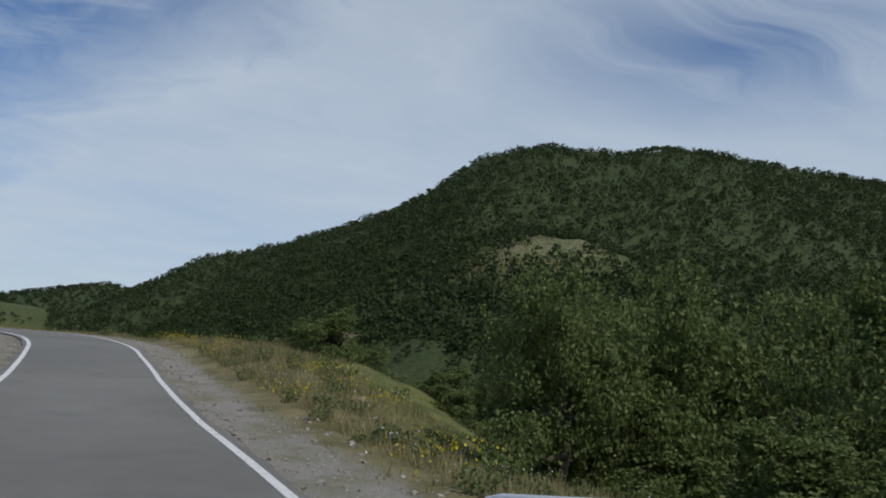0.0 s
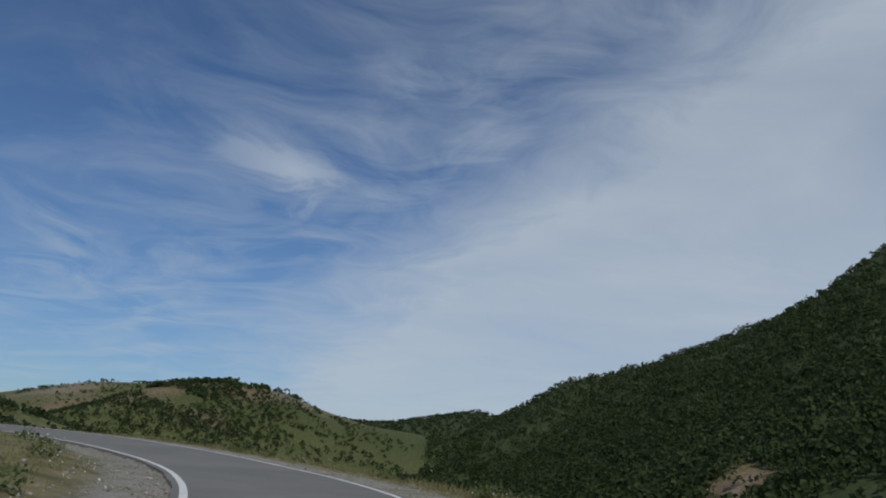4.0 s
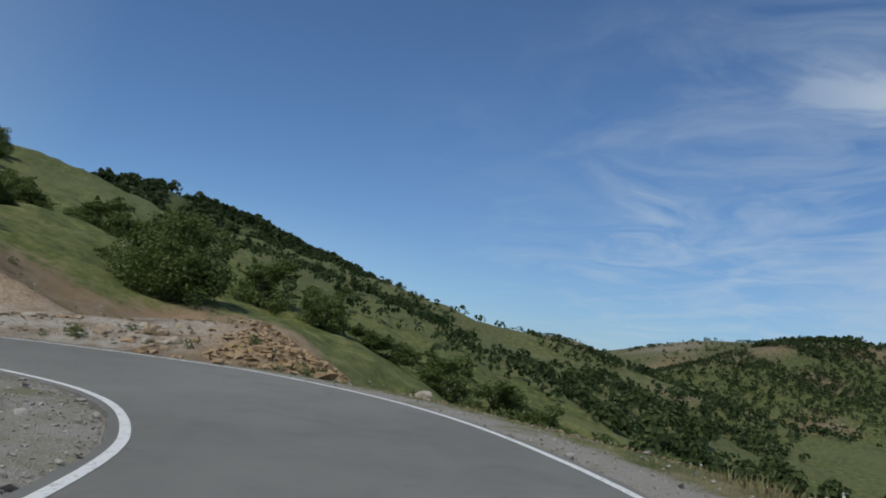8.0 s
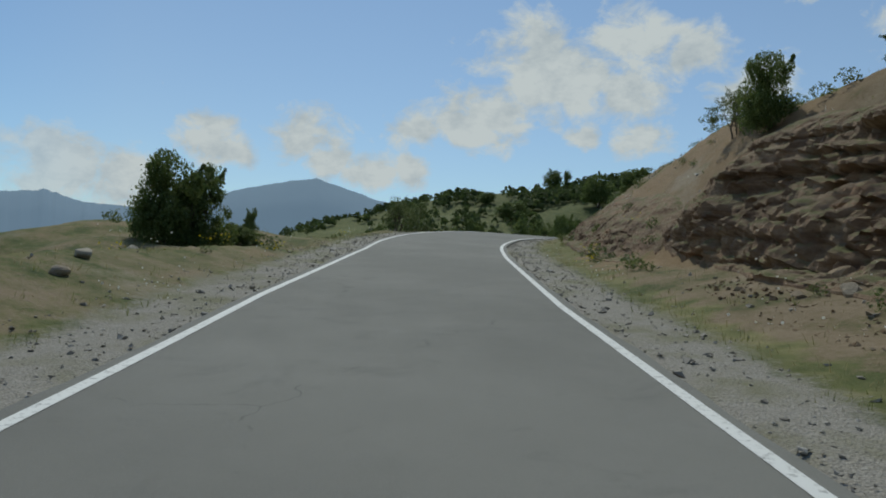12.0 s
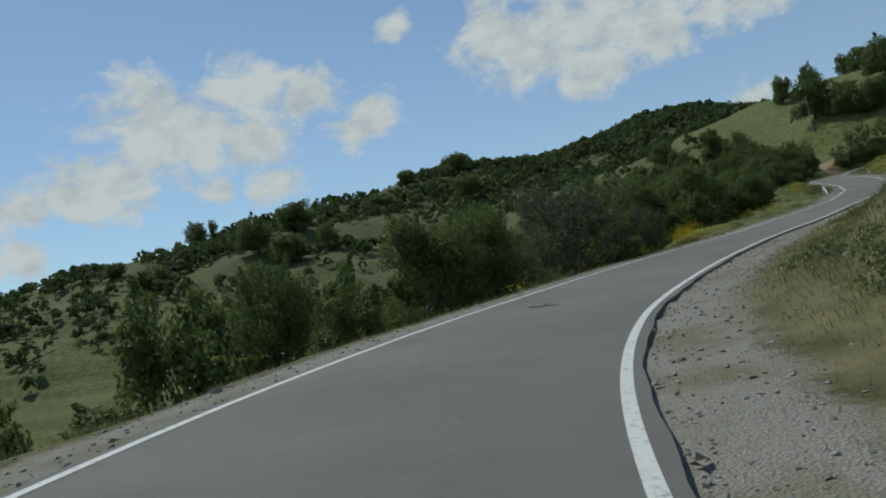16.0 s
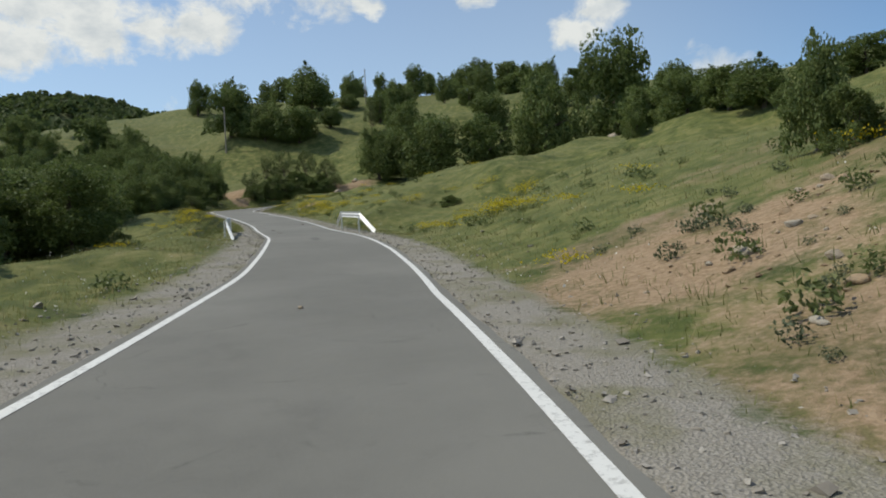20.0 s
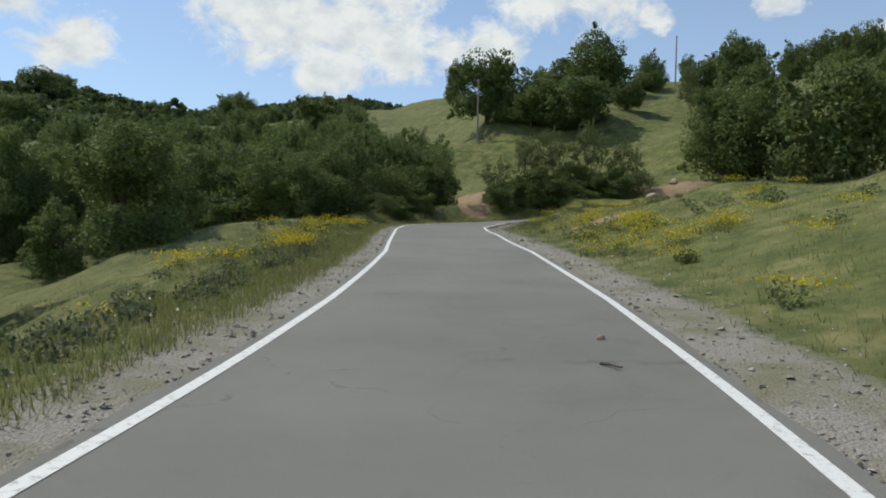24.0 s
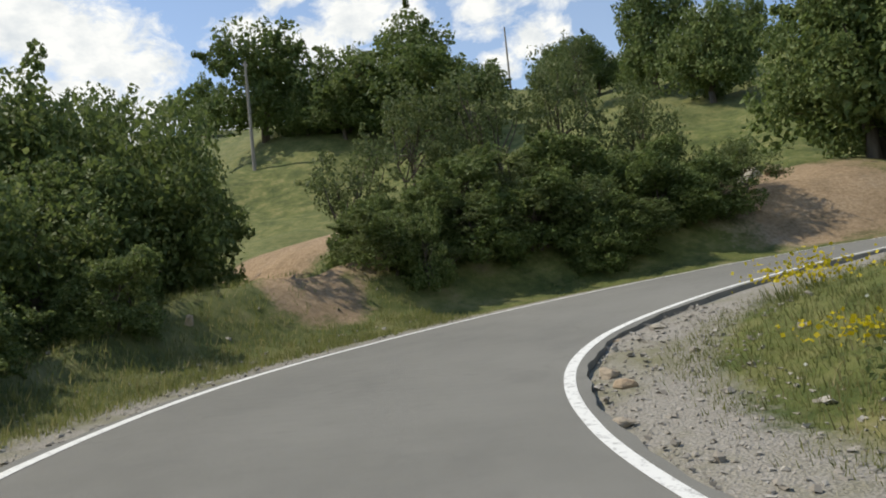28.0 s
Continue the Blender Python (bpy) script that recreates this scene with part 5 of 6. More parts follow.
for i in range(26):
    at = int((rng.uniform(-0.5, 5.0) + 3) * 24)
    off = RIGHT[at] + rng.uniform(5.0, 14.0)
    plant("b", ROAD[at, 0] + ACROSS[at, 0] * off, ROAD[at, 1] + ACROSS[at, 1] * off, rng.uniform(0.9, 1.8), rng.uniform(1.4, 2.6), "bushes below the first leg")
# thicket in the dip to the left of the road
rng = random.Random(8)
for i in range(120):
    at = int((rng.uniform(15.2, 20.0) + 3) * 24)
    off = LEFT[at] + rng.uniform(8.0, 24.0)
    x, y = ROAD[at, 0] - ACROSS[at, 0] * off, ROAD[at, 1] - ACROSS[at, 1] * off
    plant("p" if i % 11 == 3 else "b" if rng.random() < 0.5 else "w", x, y, rng.uniform(1.8, 3.3), rng.uniform(2.6, 4.4), "thicket in the dip")
# wood below and behind the last bend
for i in range(44):
    x, y = rng.uniform(-84, -8), rng.uniform(-212, -158)
    if height(np.array([x]), np.array([y]))[1][0] < 5 or x < -80 - (y + 160) * 0.1:
        continue
    plant("w" if rng.random() < 0.75 else "b", x, y, rng.uniform(4.5, 7.2), rng.uniform(5, 7.5), "trees of the roadside wood")
for i in range(26):
    x, y = rng.uniform(-52, -14), rng.uniform(-158, -100)
    plant("w" if rng.random() < 0.6 else "b", x, y, rng.uniform(4, 6.5), rng.uniform(4.5, 7), "trees of the roadside wood")
# bushes on the drop below the first leg
for i in range(40):
    at = int((rng.uniform(0.5, 8.5) + 3) * 24)
    off = RIGHT[at] + rng.uniform(9, 30)
    plant("b" if rng.random() < 0.7 else "s", ROAD[at, 0] + ACROSS[at, 0] * off, ROAD[at, 1] + ACROSS[at, 1] * off, rng.uniform(1.2, 2.8), rng.uniform(1.8, 3.4), "bushes below the first leg")
# scattered trees of the upper pasture
for i in range(56):
    x, y = rng.uniform(-205, -98), rng.uniform(-270, -148)
    if x > -138 and y > -215:
        continue
    plant("f", x, y, rng.uniform(4, 8), rng.uniform(4, 7.5), "trees on the south slope")
for i in range(22):
    x, y = rng.uniform(-150, -90), rng.uniform(-45, 5)
    if x > -95 and y > -8:
        continue
    plant("b" if rng.random() < 0.6 else "o", x, y, rng.uniform(1.8, 3.8), rng.uniform(2.2, 4.2), "trees above the rock cut")


# ---- far woods, joined ----
MID = leaf_material("hill_leaves", (0.045, 0.070, 0.022), (0.085, 0.118, 0.038), (0.13, 0.16, 0.06), 0.8)
HILL = leaf_material("hillside_wood_leaves", (0.024, 0.042, 0.015), (0.050, 0.078, 0.026), (0.090, 0.118, 0.044), 0.9)
CLEARINGS = [(19, 214, 10), (8, 206, 6), (-41, 180, 7), (-39, 172, 5), (-50, 167, 7), (-47, 159, 5), (-103, 211, 9), (-60, 150, 14), (-20, 150, 12), (60, 170, 14)]


def on_mesh(values, x, y):
    """Values of the ground's grid at places between its points."""
    i, j = np.clip(np.searchsorted(GX, x) - 1, 0, nx - 2), np.clip(np.searchsorted(GY, y) - 1, 0, ny - 2)
    u, v = (x - GX[i]) / (GX[i + 1] - GX[i]), (y - GY[j]) / (GY[j + 1] - GY[j])
    return (values[j, i] * (1 - u) + values[j, i + 1] * u) * (1 - v) + (values[j + 1, i] * (1 - u) + values[j + 1, i + 1] * u) * v


def far_wood(label, count, spots, tall, sprays=26, bare_ok=False, off_road=7.0, mat=None, leaf=1.0, north=False):
    """Many distant trees as one mass; spots are (x, y, reach across, reach along, share)."""
    rng = np.random.RandomState(len(label) + count)
    share = np.array([s[4] for s in spots], float)
    pick = rng.choice(len(spots), count, p=share / share.sum())
    sp = np.array(spots, float)[pick]
    x, y = sp[:, 0] + sp[:, 2] * rng.uniform(-1, 1, count), sp[:, 1] + sp[:, 3] * rng.uniform(-1, 1, count)
    gap = lumps(x * 0.035, y * 0.035, np.full(count, 3.3)) * 0.7 + 0.3 * lumps(x * 0.11, y * 0.11, np.full(count, 9.1))
    keep = gap > (0.46 if bare_ok is True else bare_ok or 0.16)
    if north:
        keep &= x > -95 - (y - 130) * 0.6
    x, y = x[keep], y[keep]
    z, edge, _, _ = height(x, y)
    z = on_mesh(Z, x, y)
    clear = edge > off_road
    for cx, cy, r in CLEARINGS:
        clear &= (np.hypot(x - cx, y - cy) > r) | (rng.rand(len(x)) < 0.08)
    x, y, z = x[clear], y[clear], z[clear]
    h = rng.uniform(tall[0], tall[1], len(x))
    n0 = len(x)
    base = np.repeat(np.stack([x, y, z], 1), sprays, 0)
    hh = np.repeat(h, sprays)
    way = rng.normal(size=(n0 * sprays, 3))
    way /= np.linalg.norm(way, axis=1, keepdims=True)
    way[:, 2] = np.abs(way[:, 2]) * 1.1 - 0.25
    spot = base + way * np.stack([hh * 0.42, hh * 0.42, hh * 0.52], 1) * (0.75 + 0.35 * rng.rand(n0 * sprays, 1)) + np.stack([0 * hh, 0 * hh, hh * 0.42], 1)
    face = way + 0.5 * rng.normal(size=way.shape)
    face /= np.linalg.norm(face, axis=1, keepdims=True)
    side = np.cross(face, rng.normal(size=way.shape))
    side /= np.linalg.norm(side, axis=1, keepdims=True)
    tip = np.cross(face, side)
    s = (leaf * hh * rng.uniform(0.13, 0.26, len(hh)))[:, None]
    verts = np.stack([spot - tip * s, spot + side * s * 0.8 + face * s * 0.2, spot + tip * s, spot - side * s * 0.8 + face * s * 0.2], 1).reshape(-1, 3)
    ob = new("distant_trees", raw_mesh("distant_trees", verts, np.arange(len(verts)).reshape(-1, 4), mat or FAR, False))
    return tagged(ob, label, "woodland", kind="stuff")


far_wood("dark green woods covering the northern mountain", 52000, [(20, 330, 290, 110, 6.0), (0, 210, 260, 70, 3.6), (-120, 260, 110, 80, 1.4), (300, 330, 160, 110, 1.0), (10, 140, 190, 50, 2.6)], (1.6, 4.2), 11, mat=HILL, leaf=0.82, north=True)
far_wood("dark woods of the far western ridge", 4200, [(-760, 1290, 330, 220, 1)], (5.0, 9.0), 9)
far_wood("dark woods on the western hilltop", 1300, [(-365, -20, 60, 80, 1), (-400, 60, 60, 60, 0.6)], (3.5, 6.0), 22)
far_wood("bushes scattered over the western valley slopes", 12500, [(-250, 300, 70, 70, 1.0), (-310, 235, 60, 60, 1.0), (-330, 310, 60, 80, 0.8), (-470, 300, 110, 80, 1), (-600, 270, 110, 120, 0.9), (-200, 90, 90, 70, 0.9), (-260, 180, 110, 70, 1.0), (-150, 110, 60, 50, 0.5)], (1.0, 2.8), 11, 0.47, mat=HILL)
far_wood("dark wood on the pointed western hill", 900, [(-338, 290, 26, 30, 1), (-322, 300, 22, 40, 0.8)], (2.0, 4.0), 14, 0.3, mat=HILL)
far_wood("bushes and trees scattered over the southern green hill", 2300, [(120, -300, 90, 70, 1), (60, -340, 100, 110, 1.4), (20, -250, 100, 80, 0.8), (150, -200, 90, 70, 0.5)], (2.2, 5.2), 20, 0.40, mat=MID)
far_wood("wooded southern hilltop", 1700, [(-100, -450, 90, 60, 2), (-60, -380, 90, 60, 1.2), (-180, -430, 70, 60, 0.6), (-20, -440, 60, 40, 0.5)], (4.0, 7.0), 24, mat=MID)
far_wood("bushes in the dip beside the road", 700, [(0, -60, 45, 50, 1), (10, -130, 45, 60, 1), (30, -30, 30, 30, 0.3)], (2.0, 4.5), 130, True, 24.0, MID, 0.5)
far_wood("bushes on the slope below the first leg of the road", 620, [(15, 90, 70, 40, 1), (-40, 110, 70, 40, 1), (-110, 120, 50, 45, 0.7), (45, 40, 25, 45, 0.6)], (2.0, 4.5), 130, True, 26.0, MID, 0.5)


# ---- mountains far beyond the valley, blue from painted haze ----
def distant_range(crest, label):
    """A far ridge of its own, with a front and a back slope."""
    tops = []
    for (ax, ay, az), (bx, by, bz) in zip(crest, crest[1:]):
        for f in np.linspace(0, 1, 24, endpoint=False):
            tops.append((ax + f * (bx - ax), ay + f * (by - ay), az + f * (bz - az)))
    tops = np.array(tops)
    s = np.arange(len(tops))
    tops[:, 2] += 7 * (lumps(s * 0.23, 0 * s, 0 * s + 2.2) - 0.5) + 4 * (lumps(s * 0.7, 0 * s, 0 * s + 8.2) - 0.5)
    away = tops[:, :2] / np.linalg.norm(tops[:, :2], axis=1, keepdims=True)
    rows = [np.column_stack([tops[:, :2] - away * 700, np.full(len(s), -40.0)]), np.column_stack([tops[:, :2] - away * 260, tops[:, 2] * 0.55 + 12 * (lumps(s * 0.3, s * 0.0, s * 0.0 + 5) - 0.5)]), tops, np.column_stack([tops[:, :2] + away * 500, np.full(len(s), -40.0)])]
    m = len(s)
    faces = np.concatenate([np.stack([r * m + s[:-1], r * m + s[:-1] + 1, (r + 1) * m + s[:-1] + 1, (r + 1) * m + s[:-1]], 1) for r in range(3)])
    ob = new("backdrop", raw_mesh("backdrop", np.concatenate(rows), faces, HAZE_BLUE))
    return tagged(ob, label, "mountains", kind="structure")


# aerial haze is put into the material: bluish base colour and a faint glow
HAZE_BLUE = material("distant_range", lambda n, p: (n.mix(n.noise(p, 0.008, 5), (0.070, 0.100, 0.135), (0.095, 0.130, 0.165)), None), 1.0)
haze_shader = next(x for x in HAZE_BLUE.node_tree.nodes if x.type == "BSDF_PRINCIPLED")
haze_shader.inputs["Emission Color"].default_value = (0.16, 0.25, 0.36, 1)
haze_shader.inputs["Emission Strength"].default_value = 0.55
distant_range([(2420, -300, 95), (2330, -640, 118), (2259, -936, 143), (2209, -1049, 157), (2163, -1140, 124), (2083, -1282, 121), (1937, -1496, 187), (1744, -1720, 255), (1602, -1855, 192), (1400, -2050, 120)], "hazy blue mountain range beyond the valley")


# ---- verges: grass, flowers, weeds, gravel ----
def verge(rng, count, first, last, near, far, side=None):
    """Random places beside the road."""
    s = rng.uniform((first + 3) * 24, (last + 3) * 24, count)
    right = rng.rand(count) < 0.5 if side is None else np.full(count, side > 0)
    out = near + (far - near) * rng.rand(count) ** 1.3 + 0.22
    k = np.arange(len(ROAD))
    at = lambda v: np.interp(s, k, v)
    off = np.where(right, at(RIGHT) + out, -at(LEFT) - out)
    x, y = at(ROAD[:, 0]) + at(ACROSS[:, 0]) * off, at(ROAD[:, 1]) + at(ACROSS[:, 1]) * off
    z, edge, station, sd = height(x, y)
    keep = edge > near * 0.6
    return x[keep], y[keep], z[keep]


def tufts(name, label, rng, x, y, z, blades, tall, wide, mat, category, lean=0.9):
    grown = (on_mesh(BARE, x, y) < 0.45) | (rng.rand(len(x)) < 0.2)
    x, y, z = x[grown], y[grown], z[grown]
    n0 = len(x) * blades
    base = np.repeat(np.stack([x, y, z], 1), blades, 0)
    turn = rng.uniform(0, 6.28, n0)
    h = np.repeat(rng.uniform(tall[0], tall[1], len(x)), blades) * rng.uniform(0.6, 1.1, n0)
    root = base + np.stack([np.cos(turn), np.sin(turn), 0 * turn], 1) * (rng.rand(n0) * wide * 2)[:, None] - (0, 0, 0.02)
    flat = np.stack([-np.sin(turn), np.cos(turn), 0 * turn], 1) * (h * 0.03 + 0.003)[:, None]
    tip = root + np.stack([np.cos(turn) * lean * h * rng.rand(n0), np.sin(turn) * lean * h * rng.rand(n0), h], 1)
    verts = np.stack([root - flat, root + flat, tip], 1).reshape(-1, 3)
    ob = new(name, raw_mesh(name, verts, np.arange(n0 * 3).reshape(-1, 3), mat, False))
    return tagged(ob, label, category, kind="stuff")


rng = np.random.RandomState(21)
x, y, z = verge(rng, 20000, -2.5, 30.5, 1.0, 7.0)
tufts("grass", "short dry-tipped grass on the road's verges", rng, x, y, z, 6, (0.04, 0.14), 0.12, GRASS, "grass")
x, y, z = verge(rng, 40000, 16, 30, 1.6, 24.0)
tufts("meadow_grass", "green meadow grass on the slopes beside the road", rng, x, y, z, 6, (0.05, 0.17), 0.20, GRASS, "grass")
x, y, z = verge(rng, 9000, -2.5, 9, 1.9, 6.0, 1)
tufts("grass", "yellowing grass on the lip above the drop", rng, x, y, z, 7, (0.10, 0.30), 0.16, DRY_GRASS, "grass")
x, y, z = verge(rng, 12000, -2.5, 9, 2.0, 14.0)
tufts("meadow_grass", "green meadow grass on the slopes beside the road", rng, x, y, z, 6, (0.05, 0.17), 0.20, GRASS, "grass")


x, y, z = verge(rng, 12000, 14, 30, 1.4, 20.0)
tufts("dry_grass", "straw-coloured dry grass between the green blades", rng, x, y, z, 5, (0.06, 0.20), 0.16, DRY_GRASS, "grass")
x, y, z = verge(rng, 7000, 8.5, 14.5, 1.4, 8.0)
tufts("dry_grass", "straw-coloured dry grass on the soil banks", rng, x, y, z, 5, (0.05, 0.16), 0.14, DRY_GRASS, "grass")


x, y, z = verge(rng, 7000, 14.5, 21.0, 2.2, 14.0, 1)
tufts("grass", "tufts of grass holding the soil bank", rng, x, y, z, 7, (0.07, 0.24), 0.16, GRASS, "grass")
x, y, z = verge(rng, 14000, 24.0, 30.5, 0.6, 4.0, -1)
tufts("grass", "fresh green grass along the road's edge", rng, x, y, z, 7, (0.06, 0.20), 0.14, GRASS, "grass")


def flowers(name, label, rng, x, y, z, per, reach, rise, size, mat):
    n0 = len(x) * per
    c = np.repeat(np.stack([x, y, z], 1), per, 0)
    way = rng.normal(size=(n0, 3))
    spot = c + way * (reach, reach, rise * 0.3) + (0, 0, rise)
    side = rng.normal(size=(n0, 3))
    side /= np.linalg.norm(side, axis=1, keepdims=True)
    up = np.cross(side, rng.normal(size=(n0, 3)))
    up /= np.linalg.norm(up, axis=1, keepdims=True)
    s = size * rng.uniform(0.6, 1.3, (n0, 1))
    verts = np.stack([spot - up * s, spot + side * s, spot + up * s, spot - side * s], 1).reshape(-1, 3)
    ob = new(name, raw_mesh(name, verts, np.arange(n0 * 4).reshape(-1, 4), mat, False))
    return tagged(ob, label, "flowers", kind="stuff")


x, y, z = verge(rng, 9000, 26.5, 31.5, 0.8, 6.0)
tufts("grass", "rank grass on the banks of the last bend", rng, x, y, z, 7, (0.04, 0.11), 0.16, GRASS, "grass")
x, y, z = verge(rng, 9, 27.6, 30.5, 3.0, 8.0, 1)
flowers("yellow_flowers", "patches of bright yellow flowers inside the bend", rng, x, y, z, 110, 0.34, 0.16, 0.022, YELLOW)
x, y, z = verge(rng, 50, 20.5, 29.5, 2.2, 15.0, 1)
flowers("yellow_flowers", "patches of bright yellow flowers in the meadow", rng, x, y, z, 130, 0.32, 0.20, 0.026, YELLOW)
x, y, z = verge(rng, 14, 22.8, 27.0, 2.6, 8.0, -1)
flowers("yellow_flowers", "patches of bright yellow flowers in the meadow", rng, x, y, z, 150, 0.34, 0.22, 0.026, YELLOW)
PATCHES = [(-65.0, -126.2), (-65.8, -128.0), (-66.6, -130.2), (-68.0, -133.6), (-67.4, -131.4), (-69.3, -139.0), (-65.2, -120.2), (-64.6, -122.6), (-77.8, -124.8), (-77.6, -128.5), (-76.2, -123.9), (-74.1, -120.1), (-76.1, -121.2), (-78.4, -130.5), (-75.5, -118.1), (-74.6, -117.9), (-78.1, -125.0), (-76.6, -117.4), (-64.1, -83.8), (-62.8, -80.8), (-67.1, -85.2), (-72.2, -99.8), (-76.5, -107.4), (-73.3, -96.7), (-81.0, -104.3), (-82.9, -143.9), (-40.7, -72.6), (-64.0, -83.1)]
spots = np.repeat(np.array(PATCHES), 4, 0) + rng.normal(size=(len(PATCHES) * 4, 2)) * (0.42, 0.42)
x, y = spots[:, 0], spots[:, 1]
z, edge = height(x, y)[:2]
x, y, z = x[edge > 1.2], y[edge > 1.2], z[edge > 1.2]
flowers("yellow_flowers", "dense cushions of bright yellow flowers in the grass", rng, x, y, z, 80, 0.26, 0.30, 0.026, YELLOW)
tufts("herbs", "leafy green stems under the yellow flowers", rng, x, y, z, 40, (0.15, 0.36), 0.22, GRASS, "herbs")
x, y = -39.3 + rng.normal(size=14) * 0.35, -69.5 + rng.normal(size=14) * 0.35
z = np.array([ground_at(a, b) for a, b in zip(x, y)])
flowers("yellow_flowers", "broom bush covered in bright yellow flowers", rng, x, y, z, 120, 0.35, 1.0, 0.03, YELLOW)
tufts("herbs", "green stems of the yellow broom bush", rng, x, y, z, 60, (0.4, 0.9), 0.2, GRASS, "herbs")
x, y, z = verge(rng, 40, 15, 21, 2.0, 6.0, -1)
flowers("yellow_flowers", "scattered yellow flowers on the verge", rng, x, y, z, 30, 0.22, 0.32, 0.028, YELLOW)
x, y, z = verge(rng, 26, 9, 14, 1.6, 4.5)
flowers("yellow_flowers", "scattered yellow flowers on the verge", rng, x, y, z, 26, 0.2, 0.22, 0.022, YELLOW)
x, y, z = verge(rng, 620, -1, 29.5, 1.0, 7.0)
flowers("white_flowers", "small white flowers scattered in the verge grass", rng, x, y, z, 5, 0.2, 0.26, 0.018, WHITE)


def weeds(label, rng, x, y, z, mat, size):
    """Low leafy weeds, each a small mound of leaves."""
    pieces = []
    for px, py, pz in zip(x, y, z):
        v, f = leaf_cloud(rng, [(0, 0, 0.35, 0.5), (0.25, 0.1, 0.25, 0.4), (-0.2, 0.2, 0.25, 0.4)], 110, 0.075, 0.7)
        pieces.append((v * size * rng.uniform(0.5, 1.3) + (px, py, pz), f))
    v, f = joined(pieces)
    return tagged(new("weeds", raw_mesh("weeds", v, f, mat, False)), label, "weeds", kind="stuff")


x, y, z = verge(rng, 230, 9.4, 20, 2.0, 8.0, 1)
weeds("low green weeds rooted in the soil of the bank", rng, x, y, z, SHRUB, 0.42)
x, y, z = verge(rng, 260, -1, 29, 1.8, 9.0)
weeds("low green weeds on the verges", rng, x, y, z, SHRUB, 0.5)
x, y, z = verge(rng, 90, 8.6, 14, 6.5, 13.0, 1)
weeds("small plants on the rock ledges", rng, x, y, z, SHRUB, 0.4)


f = rng.rand(90)
x, y = -47.5 - 10.5 * f + rng.normal(size=90) * 1.6, -54.0 - 17.0 * f + rng.normal(size=90) * 1.6
z, edge = height(x, y)[:2]
weeds("grey-green cushions on the bare soil of the gully", rng, x[edge > 2], y[edge > 2], z[edge > 2], PALE, 0.3)
x, y, z = verge(rng, 110, 24.5, 28.3, 1.5, 5.0, -1)
weeds("knee-high bluish green herbs crowding the verge", rng, x, y, z, PALE, 0.42)
x, y, z = verge(rng, 120, 20.5, 29.5, 2.0, 12.0, 1)
weeds("low green herbs in the meadow", rng, x, y, z, SHRUB, 0.5)
x, y, z = verge(rng, 170, -1.5, 8.0, 1.8, 8.0, 1)
weeds("rough green herbs on the shoulder above the drop", rng, x, y, z, SHRUB, 0.42)
x, y, z = verge(rng, 30, -1.0, 6.5, 1.8, 6.0, 1)
flowers("yellow_flowers", "scattered yellow flowers on the verge", rng, x, y, z, 90, 0.4, 0.3, 0.022, YELLOW)


def pebbles(label, rng, x, y, z, size, mat=None):
    """Chipped stones, each a jittered block turned at random."""
    n0 = len(x)
    corners = np.array([(a, b, c) for a in (-1, 1) for b in (-1, 1) for c in (-1, 1)], float) * 0.6
    s = size * rng.lognormal(0, 0.4, n0)
    v = corners[None] * (1 + 0.45 * rng.normal(size=(n0, 8, 1)).clip(-1.2, 1.2)) + 0.16 * rng.normal(size=(n0, 8, 3))
    v = v * s[:, None, None] * rng.uniform(0.7, 1.3, (n0, 1, 3))
    q = rng.normal(size=(n0, 4))
    q /= np.linalg.norm(q, axis=1, keepdims=True)
    u = q[:, None, 1:]
    v = v + 2 * np.cross(u, np.cross(u, v) + q[:, None, :1] * v)
    v[..., 2] *= 0.6
    verts = (v + np.stack([x, y, z + 0.25 * s], -1)[:, None]).reshape(-1, 3)
    quad = np.array([(0, 1, 3, 2), (4, 6, 7, 5), (0, 4, 5, 1), (2, 3, 7, 6), (0, 2, 6, 4), (1, 5, 7, 3)])
    faces = (np.arange(n0)[:, None, None] * 8 + quad[None]).reshape(-1, 4)
    return tagged(new("gravel", raw_mesh("gravel", verts, faces, mat or PEBBLE, False)), label, "gravel", kind="stuff")


x, y, z = verge(rng, 30000, -2.5, 30.5, 0.02, 1.7)
pebbles("pale crushed gravel along the road's shoulders", rng, x, y, z, 0.017)
x, y, z = verge(rng, 1000, -2.5, 30.5, 0.3, 4.0)
pebbles("loose pale stones on the verges", rng, x, y, z, 0.034)
x, y, z = verge(rng, 900, 8.4, 20, 2.5, 9.0, 1)
pebbles("stones washed out of the bank", rng, x, y, z, 0.042)


x, y, z = verge(rng, 9000, 8.6, 13.2, 2.2, 13.0, 1)
pebbles("brown rubble weathered out of the soil bank", rng, x, y, z, 0.026, RUBBLE)
x, y, z = verge(rng, 3000, 15.0, 21.0, 2.8, 12.0, 1)
pebbles("brown rubble weathered out of the soil bank", rng, x, y, z, 0.026, RUBBLE)
f = rng.rand(900)
x, y = -58.5 - 12.5 * f + rng.normal(size=900) * 0.7, 38.6 + 4.2 * f + rng.normal(size=900) * 1.2
z, edge = height(x, y)[:2]
pebbles("small ochre rubble between the fallen rocks", rng, x[edge > 0.8], y[edge > 0.8], z[edge > 0.8], 0.10, OCHRE)


